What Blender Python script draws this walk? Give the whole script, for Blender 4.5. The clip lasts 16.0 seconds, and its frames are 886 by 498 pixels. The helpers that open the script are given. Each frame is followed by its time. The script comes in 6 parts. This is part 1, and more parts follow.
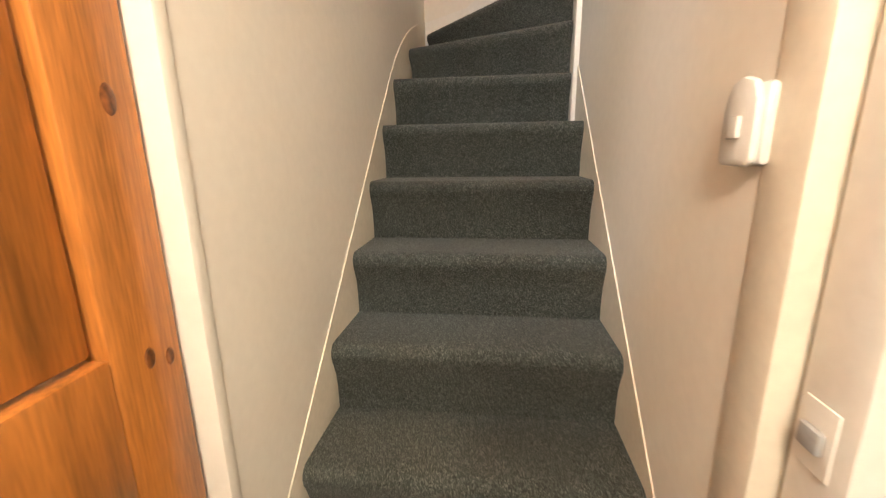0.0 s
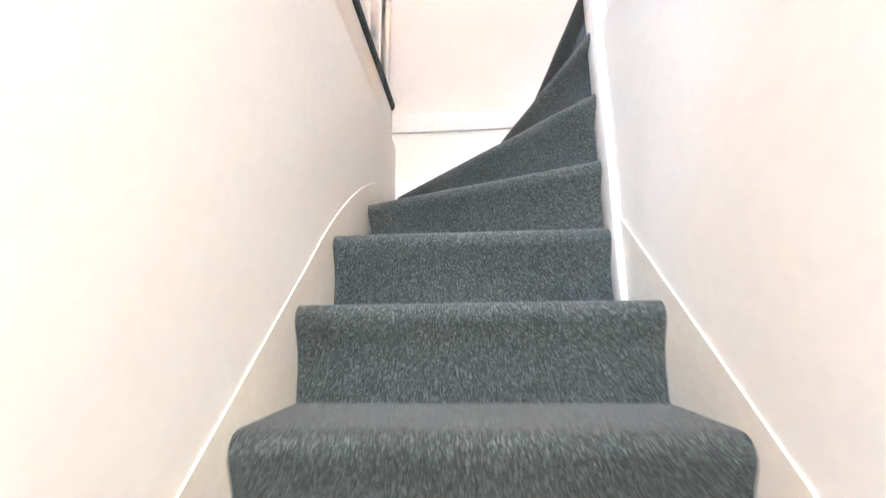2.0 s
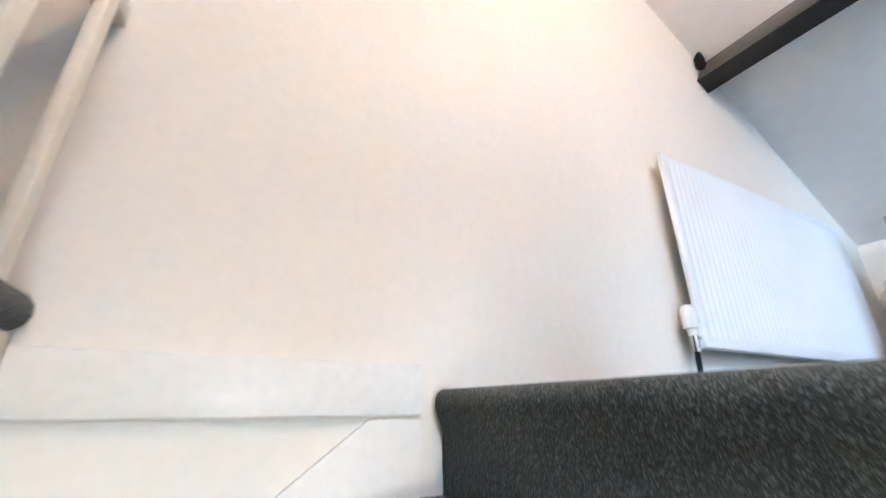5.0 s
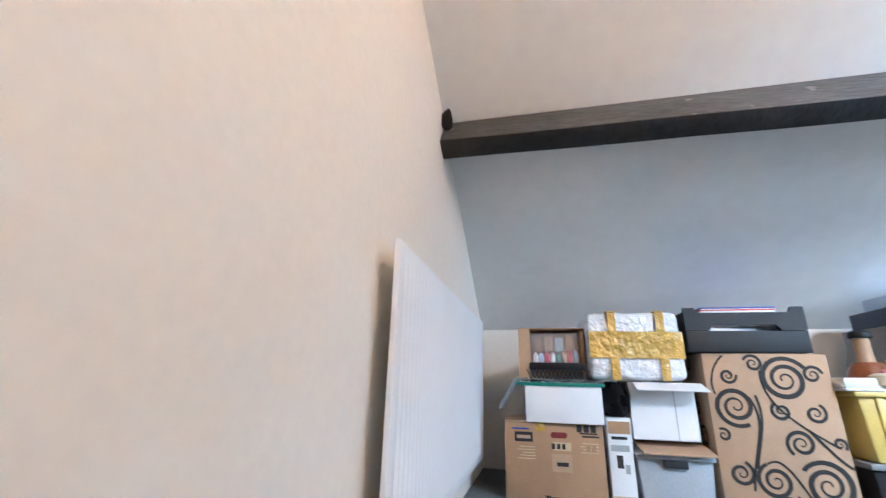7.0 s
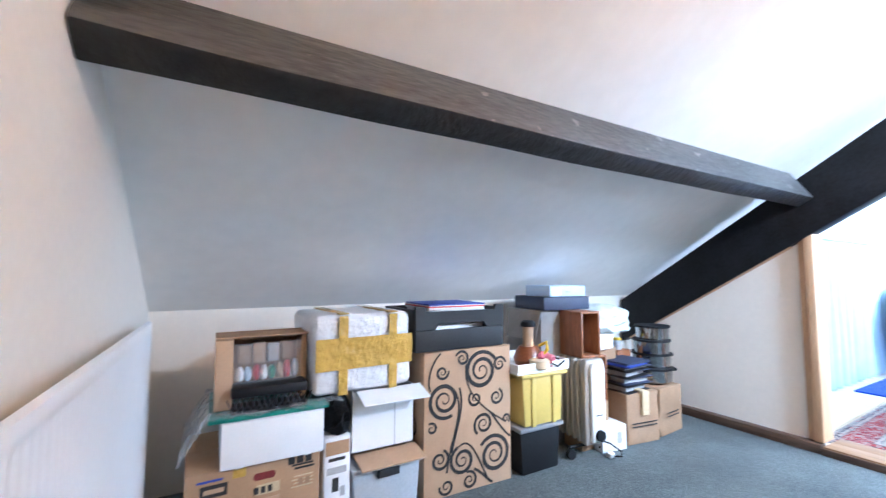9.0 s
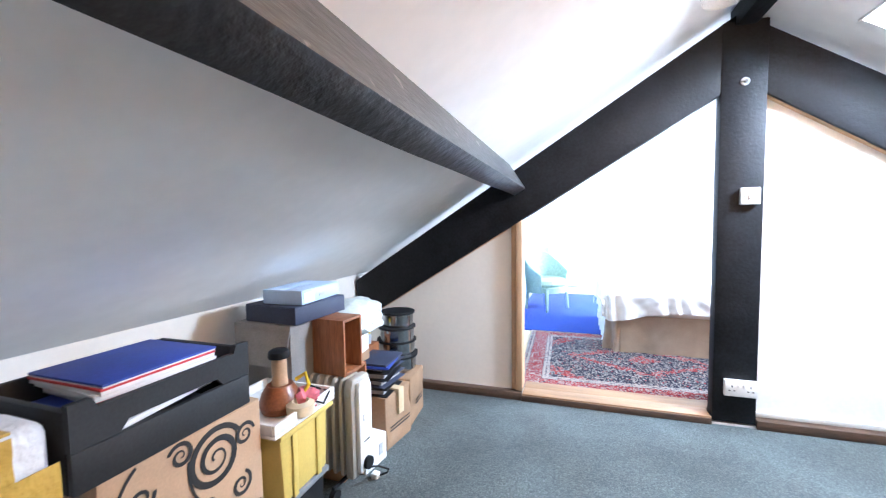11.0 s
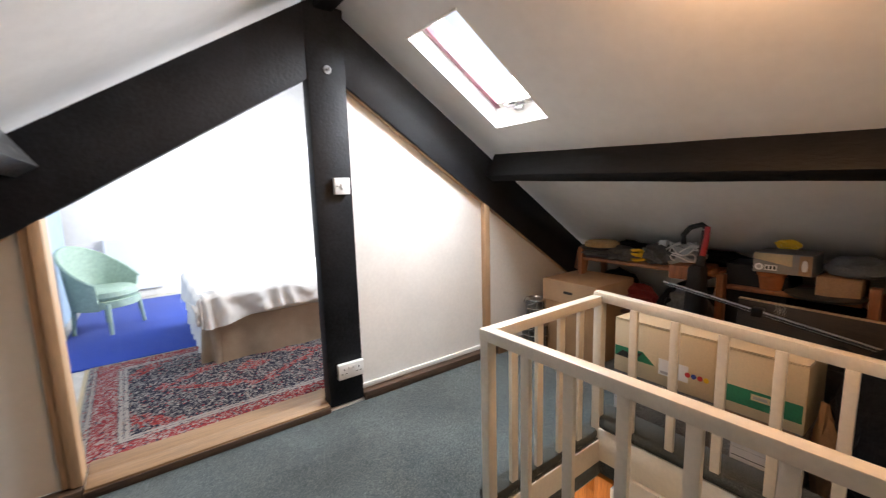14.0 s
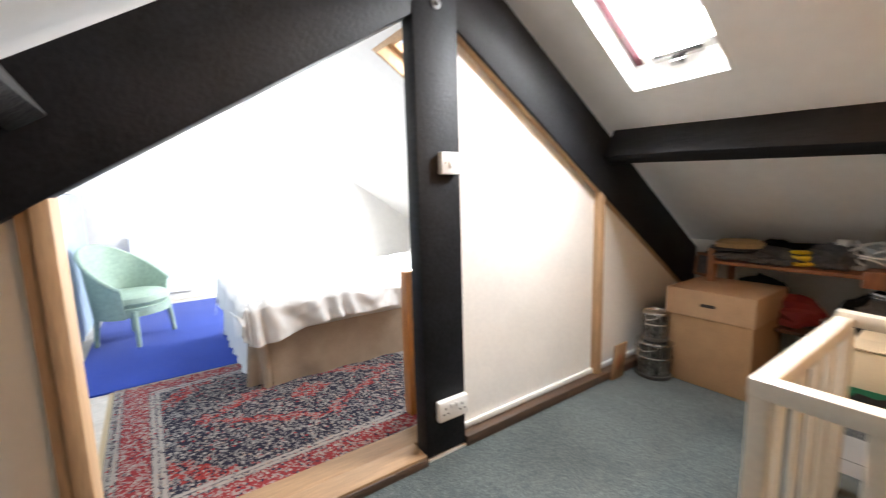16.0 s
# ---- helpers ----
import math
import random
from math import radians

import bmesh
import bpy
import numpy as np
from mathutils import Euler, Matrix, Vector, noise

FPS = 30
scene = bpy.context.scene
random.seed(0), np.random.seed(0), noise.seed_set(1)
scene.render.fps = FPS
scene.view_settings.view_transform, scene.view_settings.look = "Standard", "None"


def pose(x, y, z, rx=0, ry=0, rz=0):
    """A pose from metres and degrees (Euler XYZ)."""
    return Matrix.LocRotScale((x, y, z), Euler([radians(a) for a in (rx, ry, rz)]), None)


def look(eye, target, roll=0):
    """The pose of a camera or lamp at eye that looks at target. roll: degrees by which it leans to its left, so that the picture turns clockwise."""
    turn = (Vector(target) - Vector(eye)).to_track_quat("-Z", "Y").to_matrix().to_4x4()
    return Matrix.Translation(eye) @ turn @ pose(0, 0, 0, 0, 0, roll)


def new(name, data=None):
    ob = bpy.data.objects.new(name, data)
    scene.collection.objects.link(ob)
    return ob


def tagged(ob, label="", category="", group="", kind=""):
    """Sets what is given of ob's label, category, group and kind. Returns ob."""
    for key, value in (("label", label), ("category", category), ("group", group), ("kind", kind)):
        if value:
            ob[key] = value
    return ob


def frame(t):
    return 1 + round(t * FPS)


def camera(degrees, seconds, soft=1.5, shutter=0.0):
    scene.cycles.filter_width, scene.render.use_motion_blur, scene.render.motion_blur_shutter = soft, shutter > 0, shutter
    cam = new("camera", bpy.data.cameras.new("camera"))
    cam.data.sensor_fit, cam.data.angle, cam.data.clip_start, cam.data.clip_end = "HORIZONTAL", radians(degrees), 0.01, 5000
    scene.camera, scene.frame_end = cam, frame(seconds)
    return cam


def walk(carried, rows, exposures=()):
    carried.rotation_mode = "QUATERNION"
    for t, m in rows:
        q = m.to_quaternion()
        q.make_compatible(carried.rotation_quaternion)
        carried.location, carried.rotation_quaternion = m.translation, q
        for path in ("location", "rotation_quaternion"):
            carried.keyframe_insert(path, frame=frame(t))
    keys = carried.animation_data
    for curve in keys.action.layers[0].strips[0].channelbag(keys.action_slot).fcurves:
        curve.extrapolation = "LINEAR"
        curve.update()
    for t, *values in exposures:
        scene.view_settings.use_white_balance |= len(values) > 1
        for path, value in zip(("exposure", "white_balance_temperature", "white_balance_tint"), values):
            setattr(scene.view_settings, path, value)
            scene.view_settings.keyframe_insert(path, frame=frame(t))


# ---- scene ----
# ---- camera and walk: seconds, eye, pitch, roll, yaw ----
cam = camera(95.4, 16.0, soft=1.2, shutter=0.4)
PATH = [
    (0, (0.203, -1.837, -0.987), -13.36, 0.85, 6.88),
    (0.5, (0.171, -1.727, -0.994), -8.38, 0.84, 7.17),
    (1, (0.163, -1.604, -0.983), -1.83, 0.74, 2.99),
    (1.5, (0.166, -1.407, -0.981), 4.98, 0.77, 2.19),
    (2, (0.150, -1.180, -0.936), 11.07, 0.68, 3.78),
    (2.5, (0.128, -0.936, -0.804), 17.74, 0.39, 1.40),
    (3, (0.136, -0.757, -0.654), 20.93, 0.23, -3.65),
    (3.2, (0.143, -0.695, -0.580), 21.10, 0.98, -3.46),
    (5.3, (0.045, -0.106, 0.053), 22.00, 0.15, -35.28),
    (5.5, (0.111, -0.046, 0.108), 22.61, 0.32, -39.90),
    (6, (0.221, 0.055, 0.229), 23.40, 0.76, -50.00),
    (6.5, (0.320, 0.113, 0.373), 22.76, 1.70, -63.53),
    (7, (0.459, 0.192, 0.491), 17.98, 1.38, -76.59),
    (7.5, (0.560, 0.243, 0.599), 11.94, 1.26, -83.87),
    (8, (0.669, 0.297, 0.750), 6.31, 0.76, -98.61),
    (8.5, (0.806, 0.307, 0.862), 4.32, 0.14, -111.44),
    (9, (0.922, 0.302, 0.963), 3.86, 0.05, -119.50),
    (9.5, (1.018, 0.271, 1.008), 5.15, -0.31, -133.72),
    (9.7, (1.093, 0.253, 1.015), 5.48, -0.53, -140.32),
    (11.8, (1.660, -0.056, 1.293), -7.46, -0.73, -174.76),
    (12, (1.671, -0.073, 1.303), -7.75, -0.97, -179.94),
    (12.5, (1.646, -0.125, 1.306), -7.84, -1.25, -190.10),
    (13, (1.597, -0.208, 1.300), -7.83, -1.41, -197.83),
    (13.5, (1.547, -0.281, 1.292), -8.05, -1.43, -208.93),
    (14, (1.544, -0.405, 1.262), -7.97, -1.60, -216.56),
    (14.5, (1.587, -0.609, 1.240), -7.89, -1.68, -227.48),
    (15, (1.623, -0.809, 1.223), -8.00, -1.80, -233.12),
    (15.5, (1.639, -0.976, 1.216), -8.03, -1.54, -226.46),
    (16, (1.634, -1.191, 1.182), -7.61, -1.54, -214.74),
]
walk(cam, [(t, pose(*e, 90 + p, r, y) if t < 4 else pose(*e, 90 + p, 0, y) @ pose(0, 0, 0, 0, 0, r)) for t, e, p, r, y in PATH],
     [(0, 0.75, 6350, 10), (0.5, 1.5, 5500, 9), (1, 1.58, 5450, 10), (2, 2.12, 4850, 8), (3.2, 2.2, 4700, 8), (5.3, 1.65, 4700, 1), (7, 1.25, 4900, 3), (8, 1.2, 4800, 5),
      (9.5, 1.45, 4950, 8), (11.8, 1.1, 5550, 10), (12.1, 0.95, 5650, 10), (12.6, 0.36, 6000, 10), (13.4, 0.06, 6450, 12), (14.6, 0.2, 6700, 13), (16, 0.32, 6850, 12)])

# ---- key sizes ----
YG = 0.55            # gable wall face
YT = -2.60           # front face of the roof truss
YB = -6.95           # far gable of the bedroom
XR = 0.66            # ridge line
ZE, ZW = 2.38, 2.32  # ridge height of the two ceiling slopes
SL = 0.64            # roof slope
XE, XW = 3.12, -1.72 # knee walls
WX0, WX1, WY0 = -0.20, 0.52, -1.47   # stairwell
RISE, GO, YN2 = 0.178, 0.186, -0.261 # stairs
ZH = -11 * RISE      # hall floor
NEWEL = (0.51, -0.245)
PITCH = math.atan(SL)


def ceil_e(x):
    return ZE - SL * (x - XR)


def ceil_w(x):
    return ZW - SL * (XR - x)


# ---- world, daylight and lamps ----
world = bpy.data.worlds.new("world")
scene.world = world
world.use_nodes = True
wn = world.node_tree.nodes
sky = wn.new("ShaderNodeTexSky")
sky.sky_type = "NISHITA"
sky.sun_disc = False
sky.sun_elevation = radians(42)
sky.sun_rotation = radians(250)
world.node_tree.links.new(sky.outputs[0], wn["Background"].inputs[0])
wn["Background"].inputs[1].default_value = 0.15


def lamp_area(name, m, w, h, energy, color):
    d = bpy.data.lights.new(name, "AREA")
    d.shape, d.size, d.size_y, d.energy, d.color = "RECTANGLE", w, h, energy, color
    ob = new(name, d)
    ob.matrix_world = m
    return tagged(ob, kind="structure")


def lamp_point(name, p, energy, color, r=0.05):
    d = bpy.data.lights.new(name, "POINT")
    d.energy, d.color, d.shadow_soft_size = energy, color, r
    ob = new(name, d)
    ob.location = p
    return tagged(ob, kind="structure")


DAY = (0.86, 0.93, 1.0)
WARM = (1.0, 0.72, 0.46)
LAMP_AT = (0.33, -0.78, 1.975)
# attic skylight opening, added bedroom fill, bedroom roof window, bulb under the ridge, hall bulb
SKYC = (-0.085, -2.147)
lamp_area("skylight_daylight", look((SKYC[0] - 0.17, SKYC[1], ceil_w(SKYC[0]) + 0.27), (SKYC[0] + 0.26, SKYC[1] - 0.02, ceil_w(SKYC[0]) - 0.63)), 0.70, 0.44, 140, DAY)
# unseen fill with no window behind it, whitens the bed and far gable
lamp_area("bedroom_fill_west", look((-0.45, -5.45, 1.52), (1.1, -5.75, 0.7)), 0.9, 0.9, 160, DAY)
lamp_area("bedroom_daylight_roof_window", look((-0.20, -3.36, 2.10), (0.5, -3.8, 0.5)), 0.6, 0.6, 38, DAY)
lamp_point("attic_bulb_light", LAMP_AT, 26, (1.0, 0.55, 0.26), 0.05)
lamp_point("hall_bulb_light", (0.20, -2.38, -0.36), 38, (1.0, 0.84, 0.64), 0.14)

# ---- materials ----


def mk(name, c, rough=0.6, metal=0.0, var=0.12, scale=6.0, fine=120.0, bump=0.15, c2=None, stretch=(1, 1, 1), spec=0.5, dist=0.004):
    """Principled surface with broad stains, fine grain and a light relief, in metres."""
    m = bpy.data.materials.new(name)
    m.use_nodes = True
    n, l = m.node_tree.nodes, m.node_tree.links
    p = n["Principled BSDF"]
    p.inputs["Roughness"].default_value, p.inputs["Metallic"].default_value = rough, metal
    p.inputs["Specular IOR Level"].default_value = spec
    tc, mp = n.new("ShaderNodeTexCoord"), n.new("ShaderNodeMapping")
    mp.inputs["Scale"].default_value = stretch
    l.new(tc.outputs["Object"], mp.inputs[0])
    big, small = n.new("ShaderNodeTexNoise"), n.new("ShaderNodeTexNoise")
    big.inputs["Scale"].default_value, big.inputs["Detail"].default_value = scale, 5
    small.inputs["Scale"].default_value, small.inputs["Detail"].default_value = fine, 3
    for t in (big, small):
        l.new(mp.outputs[0], t.inputs["Vector"])
    mixn = n.new("ShaderNodeMath")
    mixn.operation = "MULTIPLY_ADD"
    mixn.inputs[1].default_value = 0.45
    l.new(small.outputs[0], mixn.inputs[0])
    half = n.new("ShaderNodeMath")
    half.operation = "MULTIPLY"
    half.inputs[1].default_value = 0.55
    l.new(big.outputs[0], half.inputs[0])
    l.new(half.outputs[0], mixn.inputs[2])
    ramp = n.new("ShaderNodeValToRGB")
    c2 = c2 or tuple(v * (1 - 2.2 * var) for v in c)
    hi = tuple(min(1, v * (1 + 0.6 * var)) for v in c)
    ramp.color_ramp.elements[0].position, ramp.color_ramp.elements[1].position = 0.32, 0.66
    ramp.color_ramp.elements[0].color, ramp.color_ramp.elements[1].color = (*c2, 1), (*hi, 1)
    l.new(mixn.outputs[0], ramp.inputs[0])
    l.new(ramp.outputs[0], p.inputs["Base Color"])
    if bump:
        b = n.new("ShaderNodeBump")
        b.inputs["Strength"].default_value, b.inputs["Distance"].default_value = bump, dist
        l.new(mixn.outputs[0], b.inputs["Height"])
        l.new(b.outputs[0], p.inputs["Normal"])
    return m



def carpet_material(name, dark, mid, fleck, amount=0.72, tuft=230.0, worn_to=0.82):
    """Cut-pile carpet: tufts of mixed yarn, a few pale flecks, faint traffic marks."""
    m = bpy.data.materials.new(name)
    m.use_nodes = True
    n, l = m.node_tree.nodes, m.node_tree.links
    p = n["Principled BSDF"]
    p.inputs["Roughness"].default_value, p.inputs["Specular IOR Level"].default_value = 0.95, 0.1
    p.inputs["Sheen Weight"].default_value = 0.15
    tc = n.new("ShaderNodeTexCoord")
    vor, no, wide = n.new("ShaderNodeTexVoronoi"), n.new("ShaderNodeTexNoise"), n.new("ShaderNodeTexNoise")
    vor.inputs["Scale"].default_value = tuft
    no.inputs["Scale"].default_value, no.inputs["Detail"].default_value = tuft * 0.35, 3
    wide.inputs["Scale"].default_value, wide.inputs["Detail"].default_value = 2.2, 4
    for t in (vor, no, wide):
        l.new(tc.outputs["Object"], t.inputs["Vector"])
    sep = n.new("ShaderNodeSeparateColor")
    l.new(vor.outputs["Color"], sep.inputs[0])
    ramp = n.new("ShaderNodeValToRGB")
    e = ramp.color_ramp.elements
    e[0].position, e[0].color = 0.10, (*dark, 1)
    e[1].position, e[1].color = 0.93, (*fleck, 1)
    k = e.new(amount)
    k.color = (*mid, 1)
    mixv = n.new("ShaderNodeMath")
    mixv.operation = "MULTIPLY_ADD"
    mixv.inputs[1].default_value = 0.72
    l.new(sep.outputs[0], mixv.inputs[0])
    part_n = n.new("ShaderNodeMath")
    part_n.operation = "MULTIPLY"
    part_n.inputs[1].default_value = 0.28
    l.new(no.outputs[0], part_n.inputs[0])
    l.new(part_n.outputs[0], mixv.inputs[2])
    l.new(mixv.outputs[0], ramp.inputs[0])
    worn = n.new("ShaderNodeMixRGB")
    worn.blend_type = "MULTIPLY"
    wr = n.new("ShaderNodeValToRGB")
    wr.color_ramp.elements[0].position, wr.color_ramp.elements[1].position = 0.3, 0.7
    wr.color_ramp.elements[0].color, wr.color_ramp.elements[1].color = (worn_to, worn_to, worn_to, 1), (1, 1, 1, 1)
    l.new(wide.outputs[0], wr.inputs[0])
    worn.inputs[0].default_value = 1.0
    l.new(ramp.outputs[0], worn.inputs[1])
    l.new(wr.outputs[0], worn.inputs[2])
    l.new(worn.outputs[0], p.inputs["Base Color"])
    b = n.new("ShaderNodeBump")
    b.inputs["Strength"].default_value, b.inputs["Distance"].default_value = 0.8, 0.006
    l.new(mixv.outputs[0], b.inputs["Height"])
    l.new(b.outputs[0], p.inputs["Normal"])
    return m


CARPET = carpet_material("blue_grey_carpet", (0.056, 0.071, 0.072), (0.118, 0.139, 0.138), (0.21, 0.232, 0.225), 0.7, 210, 0.58)
STAIRCARPET = carpet_material("charcoal_fleck_carpet", (0.027, 0.031, 0.028), (0.070, 0.079, 0.071), (0.25, 0.265, 0.235), 0.66, 520, 0.58)
BLUECARPET = carpet_material("cobalt_blue_carpet", (0.018, 0.055, 0.34), (0.024, 0.070, 0.42), (0.04, 0.10, 0.5), 0.7, 260)
PLASTER = mk("wall_plaster", (0.80, 0.76, 0.69), 0.85, var=0.025, scale=1.6, fine=45, bump=0.12)
CEILING = mk("ceiling_paint", (0.85, 0.84, 0.82), 0.85, var=0.03, scale=2.2, fine=14, bump=0.35, dist=0.012)
BLACK = mk("black_timber_paint", (0.0090, 0.0097, 0.0120), 0.58, var=0.35, scale=7, fine=60, bump=0.6, stretch=(1, 0.3, 1), dist=0.006, spec=0.22)
# east purlin's worn, chipped black paint, greyed to carry the skylight on its side
LITBEAM = mk("worn_black_paint_lit_side", (0.085, 0.086, 0.086), 0.42, var=0.40, scale=5, fine=70, bump=0.8, stretch=(1, 0.25, 1), dist=0.008, spec=0.5)
gn, gl = LITBEAM.node_tree.nodes, LITBEAM.node_tree.links
gp_in = gn["Principled BSDF"].inputs["Base Color"]
gp_from = gp_in.links[0].from_socket
chip_tc, chip, chip_ramp, chip_mix = gn.new("ShaderNodeTexCoord"), gn.new("ShaderNodeTexNoise"), gn.new("ShaderNodeValToRGB"), gn.new("ShaderNodeMixRGB")
chip.inputs["Scale"].default_value, chip.inputs["Detail"].default_value = 11, 7
chip_ramp.color_ramp.elements[0].position, chip_ramp.color_ramp.elements[1].position = 0.66, 0.70
chip_mix.inputs[2].default_value = (0.24, 0.22, 0.20, 1)
gl.new(chip_tc.outputs["Object"], chip.inputs["Vector"])
gl.new(chip.outputs[0], chip_ramp.inputs[0])
gl.new(chip_ramp.outputs[0], chip_mix.inputs[0])
gl.new(gp_from, chip_mix.inputs[1])
gl.new(chip_mix.outputs[0], gp_in)
# the same purlin's underside, its shade put into a darker black
BEAMSHADE = mk("rough_black_paint_shaded_side", (0.017, 0.0172, 0.018), 0.55, var=0.35, scale=9, fine=34, bump=1.0, dist=0.012)
OLDGREY = mk("worn_grey_card", (0.26, 0.25, 0.24), 0.85, var=0.12, scale=9, fine=150, bump=0.15)
CREAM = mk("cream_gloss_paint", (0.79, 0.73, 0.62), 0.38, var=0.05, scale=5, fine=60, bump=0.05)
WHITEGLOSS = mk("white_gloss_paint", (0.80, 0.78, 0.74), 0.32, var=0.04, scale=4, fine=50, bump=0.05)
PINE = mk("varnished_pine", (0.58, 0.215, 0.045), 0.3, var=0.24, scale=5, fine=36, bump=0.08, stretch=(7, 7, 0.5))
RAWPINE = mk("raw_pine", (0.53, 0.34, 0.19), 0.6, var=0.14, scale=6, fine=30, bump=0.1, stretch=(6, 6, 0.5))
RAWPINE_X = mk("raw_pine_boards", (0.30, 0.175, 0.085), 0.65, var=0.16, scale=6, fine=30, bump=0.15, stretch=(0.5, 6, 6))
KNOT = mk("pine_knot", (0.26, 0.085, 0.022), 0.35, var=0.4, scale=60)
DARKWOOD = mk("dark_brown_timber", (0.085, 0.048, 0.028), 0.5, var=0.3, scale=8, fine=40, bump=0.3, stretch=(0.4, 5, 5))
REDWOOD = mk("reddish_brown_wood", (0.30, 0.115, 0.045), 0.4, var=0.22, scale=7, fine=36, bump=0.1, stretch=(5, 5, 0.6))
CARD = mk("brown_cardboard", (0.38, 0.235, 0.125), 0.8, var=0.08, scale=9, fine=150, bump=0.15)
CARD2 = mk("pale_cardboard", (0.45, 0.30, 0.18), 0.8, var=0.08, scale=9, fine=150, bump=0.15)
CARDIN = mk("shaded_cardboard", (0.33, 0.21, 0.12), 0.85, var=0.12, scale=9, fine=150, bump=0.15)
WHITECARD = mk("white_card", (0.78, 0.78, 0.78), 0.7, var=0.03, scale=9, fine=150, bump=0.08)
GREYCARD = mk("grey_card", (0.40, 0.40, 0.40), 0.75, var=0.08)
CREAMCARD = mk("cream_card", (0.66, 0.54, 0.36), 0.75, var=0.05)
INK = mk("black_ink", (0.02, 0.018, 0.016), 0.7, var=0.2)
REDINK = mk("dark_red_ink", (0.20, 0.02, 0.02), 0.7, var=0.2)
GREENINK = mk("green_print", (0.012, 0.20, 0.10), 0.6, var=0.12)
BLUEINK = mk("blue_print", (0.025, 0.06, 0.36), 0.5, var=0.15)
REDPRINT = mk("red_print", (0.55, 0.03, 0.035), 0.5, var=0.15)
GREENSHEET = mk("green_board", (0.02, 0.22, 0.16), 0.5, var=0.15)
TAPE = mk("brown_parcel_tape", (0.54, 0.35, 0.07), 0.16, var=0.10, scale=9, fine=38, bump=0.9, dist=0.02)
PARCEL = mk("white_parcel_wrap", (0.70, 0.71, 0.73), 0.3, var=0.06, scale=9, fine=30, bump=0.9, dist=0.025)
BLACKPL = mk("black_plastic", (0.012, 0.0125, 0.014), 0.5, var=0.2, spec=0.22)
GREYPL = mk("dark_grey_plastic", (0.030, 0.032, 0.034), 0.55, var=0.15, spec=0.25)
LIDGREY = mk("mid_grey_plastic", (0.23, 0.24, 0.25), 0.45, var=0.1)
BINPL = mk("pale_grey_plastic", (0.42, 0.45, 0.48), 0.4, var=0.08)
YELLOWPL = mk("yellow_plastic", (0.60, 0.46, 0.12), 0.4, var=0.06)
WHITEPL = mk("white_plastic", (0.78, 0.78, 0.76), 0.35, var=0.03, bump=0.02)
RADWHITE = mk("radiator_enamel", (0.82, 0.84, 0.87), 0.28, var=0.02, bump=0.02)
RADCREAM = mk("heater_cream_enamel", (0.40, 0.37, 0.32), 0.35, var=0.05, bump=0.02)
STEEL = mk("brushed_steel", (0.62, 0.62, 0.62), 0.22, 1.0, var=0.1, scale=30, fine=200, bump=0.05)
POTSTEEL = mk("polished_pot_steel", (0.40, 0.41, 0.42), 0.12, 1.0, var=0.15, scale=20, fine=90, bump=0.05)
BLUEBOX = mk("pale_blue_card", (0.48, 0.60, 0.78), 0.6, var=0.05)
NAVYCARD = mk("navy_card", (0.035, 0.045, 0.085), 0.6, var=0.15)
BAG = mk("white_carrier_bag", (0.66, 0.72, 0.70), 0.35, var=0.08, scale=20, fine=60, bump=0.5, dist=0.01)
SHEET = mk("white_bed_linen", (0.82, 0.81, 0.79), 0.9, var=0.03, scale=9, fine=140, bump=0.25)
VALANCE = mk("beige_valance_cloth", (0.40, 0.31, 0.225), 0.9, var=0.08, scale=12, fine=160, bump=0.3)
LLOYD = mk("green_woven_fibre", (0.33, 0.45, 0.37), 0.6, var=0.12, scale=30, fine=220, bump=0.9, dist=0.004)
CURTAIN = mk("pale_blue_curtain_cloth", (0.40, 0.51, 0.63), 0.9, var=0.06, scale=10, fine=150, bump=0.2)
WOODFLOOR = mk("painted_floorboards", (0.62, 0.58, 0.52), 0.6, var=0.1, scale=5, fine=40)
DARKSTUFF = mk("dark_cloth", (0.0055, 0.0055, 0.0065), 0.7, var=0.4, scale=9, fine=60, bump=0.8, dist=0.02, spec=0.15)
GREYSTUFF = mk("grey_cloth", (0.10, 0.105, 0.11), 0.85, var=0.3, scale=14, fine=60, bump=0.8, dist=0.015)
TERRACOTTA = mk("terracotta", (0.40, 0.14, 0.05), 0.75, var=0.15)
FOLDBLUE = mk("blue_grey_blanket", (0.15, 0.17, 0.19), 0.9, var=0.2, scale=9, fine=120, bump=0.5)
BOARDDARK = mk("dark_stained_board", (0.034, 0.025, 0.019), 0.55, var=0.3, scale=8, fine=40, bump=0.2, stretch=(0.5, 5, 5))
LANTERN = mk("dull_lantern_glass", (0.22, 0.21, 0.19), 0.15, 0.6, var=0.5, scale=18, fine=60)
STRAW = mk("straw_hat_weave", (0.50, 0.34, 0.16), 0.8, var=0.15, scale=30)
YELLOWTOY = mk("bright_yellow_plastic", (0.75, 0.50, 0.02), 0.35, var=0.06)
PINKTOY = mk("pink_plastic", (0.62, 0.16, 0.20), 0.4, var=0.15)
ORANGETOY = mk("orange_brown_plastic", (0.24, 0.075, 0.025), 0.35, var=0.2)
MAROON = mk("maroon_window_paint", (0.16, 0.045, 0.06), 0.4, var=0.15)
SPECKLE = carpet_material("speckled_grey_card", (0.10, 0.098, 0.095), (0.20, 0.197, 0.19), (0.42, 0.41, 0.39), 0.6, 300, 0.9)
LEAFGREEN = mk("leaf_green_print", (0.16, 0.36, 0.03), 0.5, var=0.12)
OLDPAPER = mk("kraft_label", (0.58, 0.46, 0.28), 0.8, var=0.1)
WIRE = mk("dull_wire", (0.14, 0.135, 0.13), 0.4, 0.9, var=0.2)


